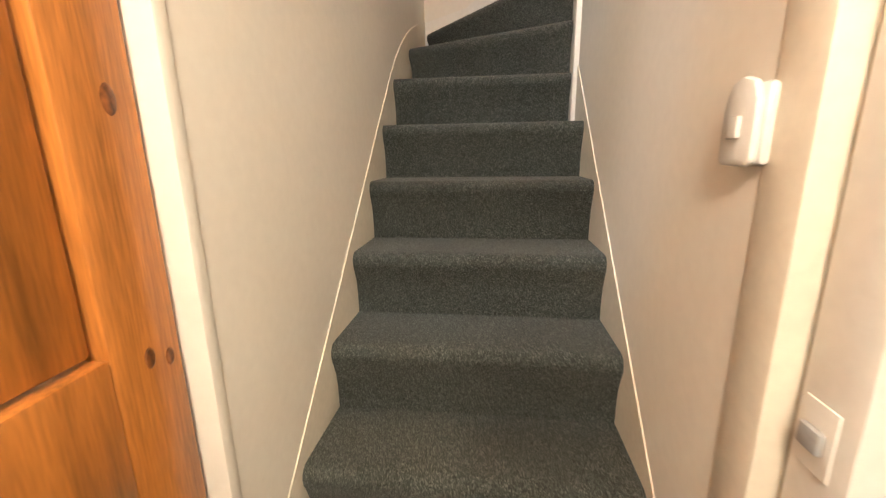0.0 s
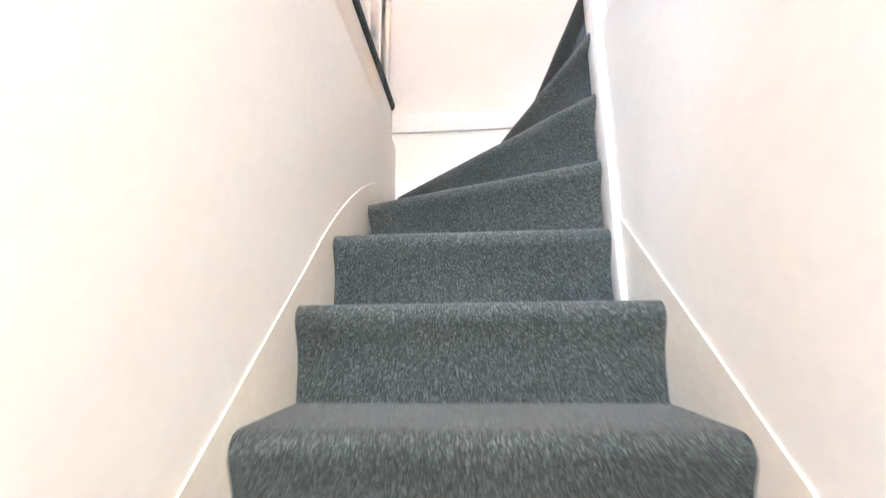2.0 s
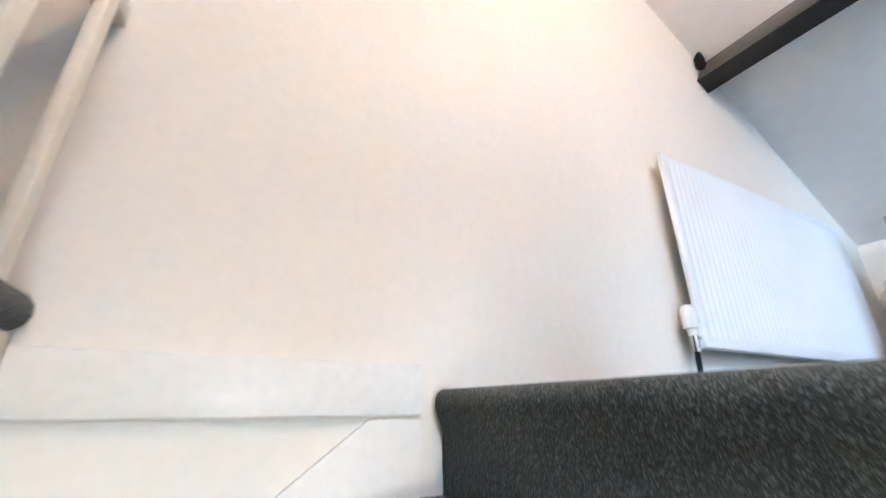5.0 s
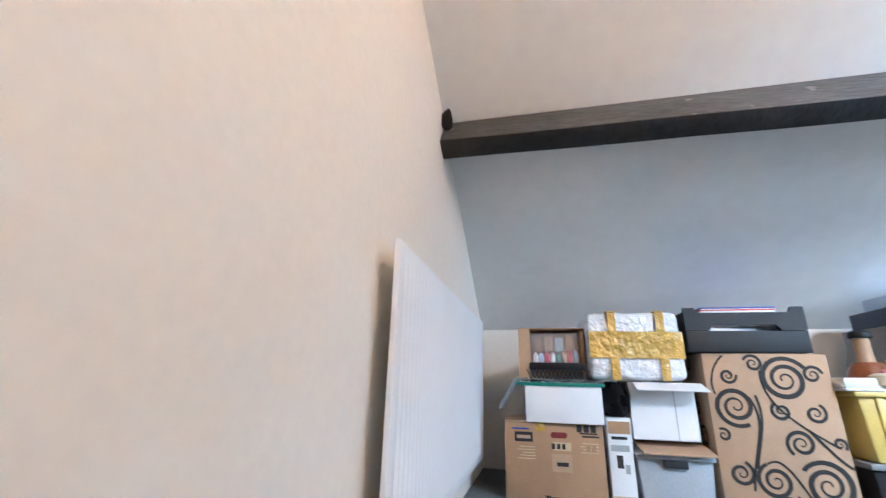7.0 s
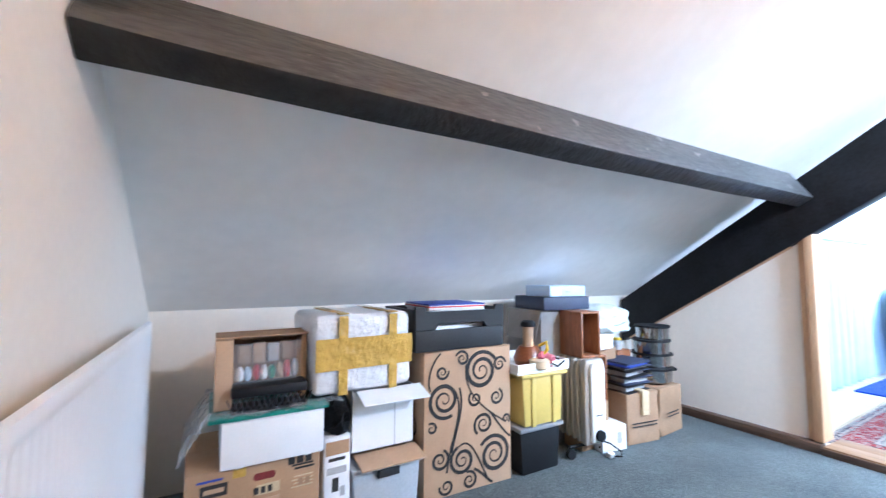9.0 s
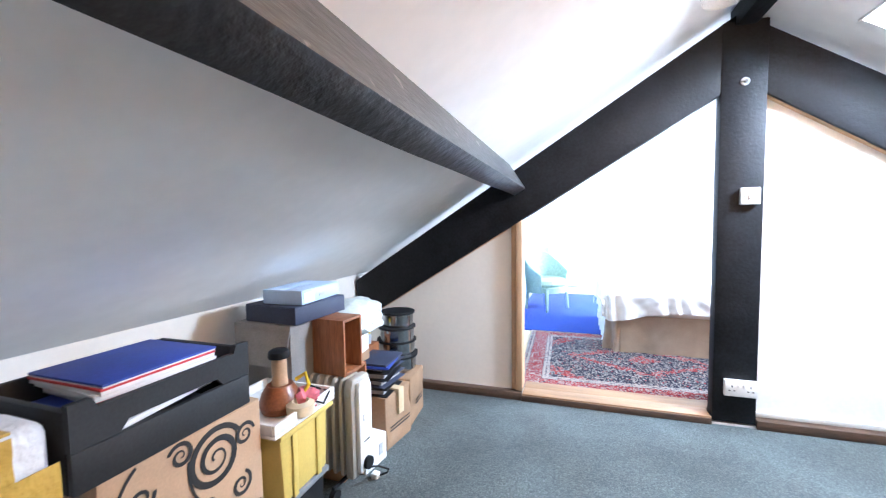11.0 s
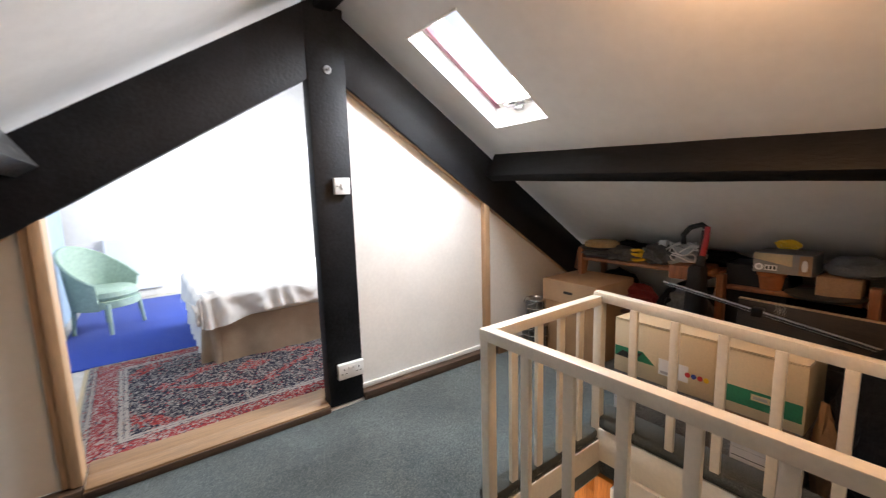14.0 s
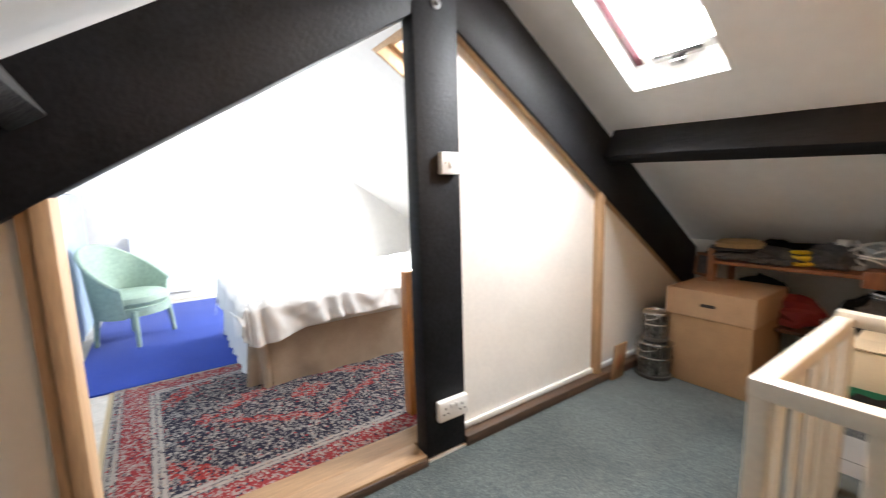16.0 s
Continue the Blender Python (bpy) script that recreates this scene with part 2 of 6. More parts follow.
def glass_material(name, rough=0.05, alpha=0.25, tint=(1, 1, 1)):
    m = bpy.data.materials.new(name)
    m.use_nodes = True
    p = m.node_tree.nodes["Principled BSDF"]
    p.inputs["Base Color"].default_value = (*tint, 1)
    p.inputs["Roughness"].default_value, p.inputs["Alpha"].default_value = rough, alpha
    return m


CLEARFILM = glass_material("clear_plastic_film", 0.10, 0.09)
CLOUDFILM = glass_material("cloudy_plastic_film", 0.22, 0.15, (0.72, 0.75, 0.76))
PANE = glass_material("window_glass", 0.02, 0.08)


def glow(name, c, s):
    m = bpy.data.materials.new(name)
    m.use_nodes = True
    p = m.node_tree.nodes["Principled BSDF"]
    p.inputs["Emission Color"].default_value, p.inputs["Emission Strength"].default_value = (*c, 1), s
    return m


BULB = glow("lit_bulb_glass", WARM, 1.3)


def rug_material():
    """Persian rug: red border between pale bands, navy field with small flowers."""
    m = bpy.data.materials.new("persian_rug_pile")
    m.use_nodes = True
    n, l = m.node_tree.nodes, m.node_tree.links
    p = n["Principled BSDF"]
    p.inputs["Roughness"].default_value, p.inputs["Specular IOR Level"].default_value = 0.95, 0.1
    tc, sep = n.new("ShaderNodeTexCoord"), n.new("ShaderNodeSeparateXYZ")
    l.new(tc.outputs["Object"], sep.inputs[0])

    def math_node(op, a, b=None):
        k = n.new("ShaderNodeMath")
        k.operation = op
        for i, v in enumerate((a, b)):
            if v is None:
                continue
            if isinstance(v, (int, float)):
                k.inputs[i].default_value = v
            else:
                l.new(v, k.inputs[i])
        return k.outputs[0]
    # distance from the rug's edge, half sizes 0.92 x 0.78
    dx = math_node("SUBTRACT", RUGX, math_node("ABSOLUTE", sep.outputs[0]))
    dy = math_node("SUBTRACT", RUGY, math_node("ABSOLUTE", sep.outputs[1]))
    d = math_node("MINIMUM", dx, dy)
    wob = n.new("ShaderNodeTexNoise")
    wob.inputs["Scale"].default_value = 60
    l.new(tc.outputs["Object"], wob.inputs["Vector"])
    d = math_node("ADD", d, math_node("MULTIPLY", math_node("SUBTRACT", wob.outputs[0], 0.5), 0.012))
    band = n.new("ShaderNodeValToRGB")
    cr = band.color_ramp
    cr.interpolation = "CONSTANT"
    cr.elements[0].position, cr.elements[0].color = 0.0, (0.30, 0.27, 0.25, 1)
    for pos, c in ((0.018, (0.07, 0.06, 0.07)), (0.028, (0.34, 0.29, 0.26)), (0.046, (0.07, 0.06, 0.07)), (0.054, (0.25, 0.036, 0.040)), (0.168, (0.07, 0.06, 0.07)), (0.176, (0.36, 0.32, 0.29)), (0.196, (0.09, 0.08, 0.09)), (0.206, (0.36, 0.32, 0.29)), (0.226, (0.026, 0.026, 0.042))):
        e = cr.elements.new(pos)
        e.color = (*c, 1)
    cr.elements[-1].color = (0.026, 0.026, 0.042, 1)
    l.new(d, band.inputs[0])
    vor = n.new("ShaderNodeTexVoronoi")
    vor.inputs["Scale"].default_value = 46
    l.new(tc.outputs["Object"], vor.inputs["Vector"])
    fl = n.new("ShaderNodeValToRGB")
    fl.color_ramp.interpolation = "CONSTANT"
    fl.color_ramp.elements[0].color = (1, 1, 1, 1)
    fl.color_ramp.elements[1].position, fl.color_ramp.elements[1].color = 0.36, (0, 0, 0, 1)
    l.new(vor.outputs["Distance"], fl.inputs[0])
    hue = n.new("ShaderNodeSeparateColor")
    l.new(vor.outputs["Color"], hue.inputs[0])
    petals = n.new("ShaderNodeValToRGB")
    petals.color_ramp.interpolation = "CONSTANT"
    petals.color_ramp.elements[0].color = (0.035, 0.035, 0.06, 1)
    petals.color_ramp.elements[1].position, petals.color_ramp.elements[1].color = 0.80, (0.30, 0.03, 0.035, 1)
    for pos, c in ((0.26, (0.36, 0.33, 0.30)), (0.46, (0.022, 0.022, 0.045)), (0.62, (0.36, 0.27, 0.22))):
        petals.color_ramp.elements.new(pos).color = (*c, 1)
    l.new(hue.outputs[0], petals.inputs[0])
    mix = n.new("ShaderNodeMixRGB")
    l.new(fl.outputs[0], mix.inputs[0])
    l.new(band.outputs[0], mix.inputs[1])
    l.new(petals.outputs[0], mix.inputs[2])
    # red corner pieces and a stepped medallion ring in the field
    big = n.new("ShaderNodeTexNoise")
    big.inputs["Scale"].default_value = 14
    l.new(tc.outputs["Object"], big.inputs["Vector"])
    jag = math_node("MULTIPLY", math_node("SUBTRACT", big.outputs[0], 0.5), 0.22)
    corner = math_node("ADD", math_node("ADD", dx, dy), jag)
    ax = math_node("MULTIPLY", math_node("ABSOLUTE", sep.outputs[0]), 0.62)
    ring = math_node("ADD", math_node("ADD", ax, math_node("ABSOLUTE", sep.outputs[1])), jag)

    def between(v, lo, hi):
        return math_node("MULTIPLY", math_node("GREATER_THAN", v, lo), math_node("LESS_THAN", v, hi))
    red_zone = math_node("MAXIMUM", between(corner, 0.58, 0.74), math_node("MAXIMUM", between(ring, 0.30, 0.37), between(ring, 0.0, 0.10)))
    red_zone = math_node("MULTIPLY", red_zone, math_node("GREATER_THAN", d, 0.232))
    fineN = n.new("ShaderNodeTexVoronoi")
    fineN.inputs["Scale"].default_value = 105
    l.new(tc.outputs["Object"], fineN.inputs["Vector"])
    sepf = n.new("ShaderNodeSeparateColor")
    l.new(fineN.outputs["Color"], sepf.inputs[0])
    k = math_node("MULTIPLY", red_zone, math_node("GREATER_THAN", sepf.outputs[0], 0.35))
    mix2 = n.new("ShaderNodeMixRGB")
    l.new(k, mix2.inputs[0])
    l.new(mix.outputs[0], mix2.inputs[1])
    mix2.inputs[2].default_value = (0.32, 0.040, 0.036, 1)
    # tiny stitches of pale wool
    st = math_node("GREATER_THAN", sepf.outputs[1], 0.66)
    mix3 = n.new("ShaderNodeMixRGB")
    l.new(math_node("MULTIPLY", st, 0.72), mix3.inputs[0])
    l.new(mix2.outputs[0], mix3.inputs[1])
    mix3.inputs[2].default_value = (0.33, 0.31, 0.29, 1)
    l.new(mix3.outputs[0], p.inputs["Base Color"])
    pile = n.new("ShaderNodeTexNoise")
    pile.inputs["Scale"].default_value = 260
    l.new(tc.outputs["Object"], pile.inputs["Vector"])
    b = n.new("ShaderNodeBump")
    b.inputs["Strength"].default_value, b.inputs["Distance"].default_value = 0.8, 0.006
    l.new(pile.outputs[0], b.inputs["Height"])
    l.new(b.outputs[0], p.inputs["Normal"])
    return m


RUGX, RUGY = 0.95, 0.78
RUG = rug_material()

# ---- mesh helpers ----


def box(a, b, bev=0.0, seg=2, bm=None):
    own = bm is None
    bm = bm or bmesh.new()
    r = bmesh.ops.create_cube(bm, size=1)
    vs = r["verts"]
    for v in vs:
        v.co = [(a[i] + b[i]) / 2 + v.co[i] * (b[i] - a[i]) for i in range(3)]
    if bev:
        es = list({e for v in vs for e in v.link_edges})
        bmesh.ops.bevel(bm, geom=es, offset=bev, segments=seg, profile=0.5, affect="EDGES")
    return bm


def prism(pts, axis, lo, hi, bev=0.0, bm=None):
    """A flat outline, two coordinates a point, drawn out along an axis."""
    bm = bm or bmesh.new()

    def at(p, w):
        return {"x": (w, p[0], p[1]), "y": (p[0], w, p[1]), "z": (p[0], p[1], w)}[axis]
    lo_v = [bm.verts.new(at(p, lo)) for p in pts]
    hi_v = [bm.verts.new(at(p, hi)) for p in pts]
    fs = [bm.faces.new(lo_v), bm.faces.new(hi_v[::-1])]
    for i in range(len(pts)):
        j = (i + 1) % len(pts)
        fs.append(bm.faces.new((lo_v[i], hi_v[i], hi_v[j], lo_v[j])))
    bmesh.ops.recalc_face_normals(bm, faces=fs)
    if bev:
        es = list({e for f in fs for e in f.edges})
        bmesh.ops.bevel(bm, geom=es, offset=bev, segments=2, profile=0.5, affect="EDGES")
    return bm


def lathe(profile, seg=24, bm=None, c=(0, 0, 0)):
    """A turned shape from (radius, height) pairs."""
    bm = bm or bmesh.new()
    rings = []
    for r, z in profile:
        rings.append([bm.verts.new((c[0] + max(r, 1e-4) * math.cos(2 * math.pi * i / seg), c[1] + max(r, 1e-4) * math.sin(2 * math.pi * i / seg), c[2] + z)) for i in range(seg)])
    fs = []
    for a, b in zip(rings, rings[1:]):
        for i in range(seg):
            j = (i + 1) % seg
            fs.append(bm.faces.new((a[i], a[j], b[j], b[i])))
    fs.append(bm.faces.new(rings[0][::-1]))
    fs.append(bm.faces.new(rings[-1]))
    bmesh.ops.recalc_face_normals(bm, faces=fs)
    return bm


def tube(path, r, seg=8, bm=None):
    """A round bar along a line of points; r is one radius or one for each point."""
    bm = bm or bmesh.new()
    pts = [Vector(p) for p in path]
    rs = r if isinstance(r, (list, tuple)) else [r] * len(pts)
    rings, up = [], Vector((0.13, 0.2, 1)).normalized()
    for i, p in enumerate(pts):
        d = (pts[min(i + 1, len(pts) - 1)] - pts[max(i - 1, 0)]).normalized()
        if abs(d.dot(up)) > 0.98:
            s = d.cross(Vector((1, 0.1, 0))).normalized()
        else:
            s = d.cross(up).normalized()
        t = d.cross(s)
        rings.append([bm.verts.new(p + (s * math.cos(2 * math.pi * k / seg) + t * math.sin(2 * math.pi * k / seg)) * rs[i]) for k in range(seg)])
    fs = []
    for a, b in zip(rings, rings[1:]):
        for k in range(seg):
            j = (k + 1) % seg
            fs.append(bm.faces.new((a[k], a[j], b[j], b[k])))
    fs.append(bm.faces.new(rings[0][::-1]))
    fs.append(bm.faces.new(rings[-1]))
    bmesh.ops.recalc_face_normals(bm, faces=fs)
    return bm


def sheet(nx, ny, f, thick=0.0, bm=None):
    """A grid of points f(u, v), given thickness downwards along its normals."""
    bm = bm or bmesh.new()
    g = [[bm.verts.new(f(i / nx, j / ny)) for j in range(ny + 1)] for i in range(nx + 1)]
    fs = [bm.faces.new((g[i][j], g[i + 1][j], g[i + 1][j + 1], g[i][j + 1])) for i in range(nx) for j in range(ny)]
    if thick:
        bmesh.ops.recalc_face_normals(bm, faces=fs)
        bmesh.ops.solidify(bm, geom=fs, thickness=thick)
    return bm


def lump(size, seed=0, rough=0.25, sub=3, bm=None, c=(0, 0, 0), freq=2.2):
    """A soft, uneven heap, flattened at its foot."""
    bm = bm or bmesh.new()
    r = bmesh.ops.create_icosphere(bm, subdivisions=sub, radius=1)
    for v in r["verts"]:
        k = 1 + rough * noise.noise(v.co * freq + Vector((seed * 7.3, seed * 1.7, 0))) + 0.4 * rough * noise.noise(v.co * freq * 2.7 + Vector((0, seed * 3.1, 0)))
        p = v.co * k
        v.co = (c[0] + p.x * size[0] / 2, c[1] + p.y * size[1] / 2, c[2] + (max(p.z, -0.72) + 0.72) * size[2] / 1.72)
    return bm


def obj(name, bm, material, smooth=True):
    me = bpy.data.meshes.new(name)
    bm.to_mesh(me)
    bm.free()
    me.materials.append(material)
    if smooth:
        me.polygons.foreach_set("use_smooth", [True] * len(me.polygons))
        me.set_sharp_from_angle(angle=radians(35))
    return new(name, me)


def part(name, bm, material, parent, label=""):
    ob = obj(name, bm, material)
    ob.parent = parent
    return tagged(ob, label=label)


def thing(name, label, category, at=(0, 0, 0), rz=0.0, group="", rx=0.0, ry=0.0):
    ob = new(name)
    ob.empty_display_size = 0.1
    ob.matrix_world = pose(*at, rx, ry, rz)
    return tagged(ob, label=label, category=category, group=group)


def structure(name, bm, material, label=""):
    return tagged(obj(name, bm, material), label=label, kind="structure")


# ---- large structure ----
T = 0.10
XF = 0.47   # where the top step meets the gable
bm = prism([(WX1 + 0.006, WY0), (XE, WY0), (XE, YG), (XF, YG), (NEWEL[0] - 0.01, NEWEL[1] + 0.036), (WX1 + 0.006, NEWEL[1] + 0.036)], "z", -0.2, 0)
prism([(XW, YT), (XE, YT), (XE, WY0), (XW, WY0)], "z", -0.2, 0, bm=bm)
prism([(XW, WY0), (WX0 - 0.02, WY0), (WX0 - 0.02, YG), (XW, YG)], "z", -0.2, 0, bm=bm)
structure("floor", bm, CARPET, "blue-grey carpet over the attic floor round the stairwell")
structure("floor_bedroom", box((XW, YB, -0.2), (XE, YT, 0.012)), WOODFLOOR, "pale painted bedroom floor under the rugs")
structure("wall_gable", prism([(XW - T, ZH - 0.1), (XE + T, ZH - 0.1), (XE + T, 0.9), (XR, 2.5), (XW - T, 0.9)], "y", YG, YG + T), PLASTER, "cream-painted plaster gable wall")
structure("wall_bedroom_gable", prism([(XW - T, -0.2), (XE + T, -0.2), (XE + T, 0.9), (XR, 2.5), (XW - T, 0.9)], "y", YB - T, YB), CEILING, "white-painted far gable wall of the bedroom")
structure("wall_east", box((XE, YB, -0.2), (XE + T, YG, 0.95)), PLASTER, "low white knee wall under the eaves")
structure("wall_west", box((XW - T, YB, -0.2), (XW, YG, 0.92)), PLASTER, "low knee wall behind the shelves")


def slope(side, y0, y1, hole=None, name="ceiling"):
    """One sloping ceiling; a hole is x0, x1, y0, y1 and cuts right through."""
    fn = ceil_e if side > 0 else ceil_w
    xa, xb = (XR, XE + T) if side > 0 else (XW - T, XR)
    bm = bmesh.new()

    def slab(x0, x1, ya, yb):
        prism([(x0, fn(x0)), (x1, fn(x1)), (x1, fn(x1) + 0.14), (x0, fn(x0) + 0.14)], "y", ya, yb, bm=bm)
    if hole:
        hx0, hx1, hy0, hy1 = hole
        slab(xa, hx0, y0, y1)
        slab(hx1, xb, y0, y1)
        slab(hx0, hx1, y0, hy0)
        slab(hx0, hx1, hy1, y1)
    else:
        slab(xa, xb, y0, y1)
    return bm


SKY = (-0.36, 0.295, -2.353, -1.94)    # attic roof window, in plan
BSKY = (-0.35, 0.39, -3.75, -2.95)     # bedroom roof window
structure("ceiling_east", slope(1, YB, YG), CEILING, "white plastered sloping ceiling")
structure("ceiling_west", slope(-1, YT - 0.05, YG, SKY), CEILING, "white plastered sloping ceiling with a roof window")
structure("ceiling_bedroom_west", slope(-1, YB, YT - 0.05, BSKY), CEILING, "white bedroom ceiling with a roof window")

# ---- roof truss, purlins and partition ----
truss = thing("roof_truss", "black-painted timber roof truss with a king post on the sill", "roof truss")
part("king_post", box((0.555, YT - 0.085, 0.02), (0.772, YT, 2.26), 0.006), BLACK, truss)
part("bolt_plate", tube([(0.66, YT - 0.004, 1.935), (0.66, YT + 0.005, 1.935)], 0.022, 18), LIDGREY, truss, "round grey bolt washer")
part("bolt", tube([(0.66, YT + 0.002, 1.935), (0.66, YT + 0.016, 1.935)], 0.009, 6), WIRE, truss)
RE = [(0.70, 2.30), (3.10, 2.33 - 0.64 * 2.44), (3.10, 0.44), (0.70, 1.92)]
RW = [(0.62, 2.26), (-1.78, 2.262 - 0.64 * 2.44), (-1.78, 0.33), (0.62, 1.905)]
part("principal_rafter", prism(RE, "y", YT - 0.10, YT - 0.004, 0.006), BLACK, truss)
part("principal_rafter", prism(RW, "y", YT - 0.10, YT - 0.004, 0.006), BLACK, truss)
ridge = thing("ridge_beam", "black-painted ridge beam along the top of the ceiling", "beam")
part("beam", box((0.61, YT - 0.1, 2.235), (0.71, YG - 0.002, 2.36), 0.008), BLACK, ridge)


def purlin(side, depth, width, label, foot0=1.28, foot1=1.28, depth1=None, width1=None):
    """A square-sawn purlin set at right angles to the roof slope."""
    fn = ceil_e if side > 0 else ceil_w
    nx, nz = -side * math.sin(PITCH), -math.cos(PITCH)
    tx, tz = side * math.cos(PITCH), -math.sin(PITCH)
    th = thing("purlin", label, "beam", group="purlins")
    bm = bmesh.new()
    n = 26
    rings = []
    depths, widths = (depth, depth1 or depth), (width, width1 or width)
    for i in range(n + 1):
        depth, width = depths[0] + (depths[1] - depths[0]) * i / n, widths[0] + (widths[1] - widths[0]) * i / n
        y = YT + 0.001 + (YG - 0.002 - YT) * i / n
        xf = XR + side * (foot0 + (foot1 - foot0) * i / n)
        zf = fn(xf)
        sag = 0.009 * math.sin(math.pi * i / n) if side > 0 else 0.0
        a = (xf - nx * 0.02, zf - nz * 0.02)
        b = (xf + nx * depth, zf + nz * depth - sag)
        c = (b[0] + tx * width, b[1] + tz * width)
        d = (a[0] + tx * width, a[1] + tz * width)
        w = [0.006 * noise.noise(Vector((y * 2.2, k * 3.7, side))) for k in range(4)]
        rings.append([bm.verts.new((p[0] + w[k] * 0.5, y, p[1] + w[k])) for k, p in enumerate((a, b, c, d))])
    fs = []
    for r0, r1 in zip(rings, rings[1:]):
        for k in range(4):
            j = (k + 1) % 4
            fs.append(bm.faces.new((r0[k], r0[j], r1[j], r1[k])))
    fs += [bm.faces.new(rings[0]), bm.faces.new(rings[-1])]
    bmesh.ops.recalc_face_normals(bm, faces=fs)
    es = [e for e in bm.edges if len(e.link_faces) == 2 and e.calc_face_angle() > 1.0]
    bmesh.ops.bevel(bm, geom=es, offset=0.006, segments=2, profile=0.5, affect="EDGES")
    bo = part("beam", bm, LITBEAM if side > 0 else BLACK, th)
    # east purlin: faces turned down from the slope get the painted shade
    bo.data.materials.append(BEAMSHADE if side > 0 else BLACK)
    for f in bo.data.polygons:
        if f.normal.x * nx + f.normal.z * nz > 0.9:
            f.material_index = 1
    return th


pur_e = purlin(1, 0.185, 0.085, "black-painted timber purlin with worn paint, coloured grey as lit on its side, below the sloping ceiling", 1.28, 1.275, 0.168, 0.088)
part("peg", lump((0.045, 0.05, 0.10), 3, 0.3, 2, c=(1.885, YG - 0.022, 1.50)), BLACK, pur_e, "black timber stub at the wall")
pur_w = purlin(-1, 0.178, 0.09, "smooth black-painted timber purlin below the sloping ceiling", 1.235, 1.43)

YP = YT - 0.055    # partition boards behind the truss


def under_e(x):
    return 1.92 - 0.6167 * (x - 0.70) + 0.03


def under_w(x):
    return 1.905 - 0.6563 * (0.62 - x) + 0.03


structure("wall_partition_west", prism([(0.60, 0.05), (0.60, under_w(0.60)), (-1.72, under_w(-1.72)), (-1.72, 0.05)], "y", YP - 0.05, YP), WHITEGLOSS, "white-painted board partition below the truss")
structure("wall_partition_east", prism([(1.909, 0.05), (1.909, under_e(1.909)), (3.05, under_e(3.05)), (3.05, 0.05)], "y", YP - 0.05, YP), PLASTER, "cream-painted board partition below the truss")
structure("trim_stud_west", box((-0.535, YP - 0.01, 0.05), (-0.485, YT - 0.012, 1.20), 0.004), RAWPINE, "bare pine cover strip on the partition")
for x0, x1, fn, s in ((0.555, -1.70, under_w, 1), (3.04, 1.97, under_e, 1)):
    structure("trim_rafter_edge", prism([(x0, fn(x0) - 0.035), (x1, fn(x1) - 0.035), (x1, fn(x1) - 0.012), (x0, fn(x0) - 0.012)], "y", YP + 0.001, YT - 0.02), RAWPINE, "thin pine strip under the rafter")
structure("door_jamb_east", box((1.865, YT - 0.15, 0.055), (1.908, YT - 0.015, 1.225), 0.004), RAWPINE, "bare pine jamb at the bedroom opening")
structure("trim_jamb_strip", box((1.9095, YP, 0.055), (1.938, YT - 0.03, 1.19), 0.004), RAWPINE, "pine strip beside the jamb")
structure("trim_partition_foot", box((-1.70, YP + 0.001, 0.055), (0.552, YP + 0.016, 0.085), 0.003), WHITEGLOSS, "white bead along the foot of the partition")
structure("trim_sill_west", box((-1.71, YT - 0.05, 0.0), (0.553, YT + 0.012, 0.052), 0.005), DARKWOOD, "dark brown timber sill under the partition")
structure("trim_sill_east", box((1.87, YT - 0.05, 0.0), (XE - 0.002, YT + 0.012, 0.052), 0.005), DARKWOOD, "dark brown timber sill under the partition")
sill = thing("threshold", "bare pine threshold boards at the bedroom opening", "threshold")
part("board", box((0.774, YT - 0.11, 0.0), (1.864, YT + 0.008, 0.046), 0.004), RAWPINE_X, sill)
part("board", box((0.60, YT - 0.235, 0.0), (1.864, YT - 0.113, 0.042), 0.004), RAWPINE_X, sill)
part("edge_strip", box((0.774, YT + 0.009, 0.0), (1.868, YT + 0.018, 0.036), 0.002), DARKWOOD, sill, "dark brown front edge")

# ---- stairs ----
stairs = thing("staircase", "winding attic staircase in charcoal flecked carpet between cream strings", "staircase")
SXL, SXR = WX0 + 0.028, WX1 - 0.028


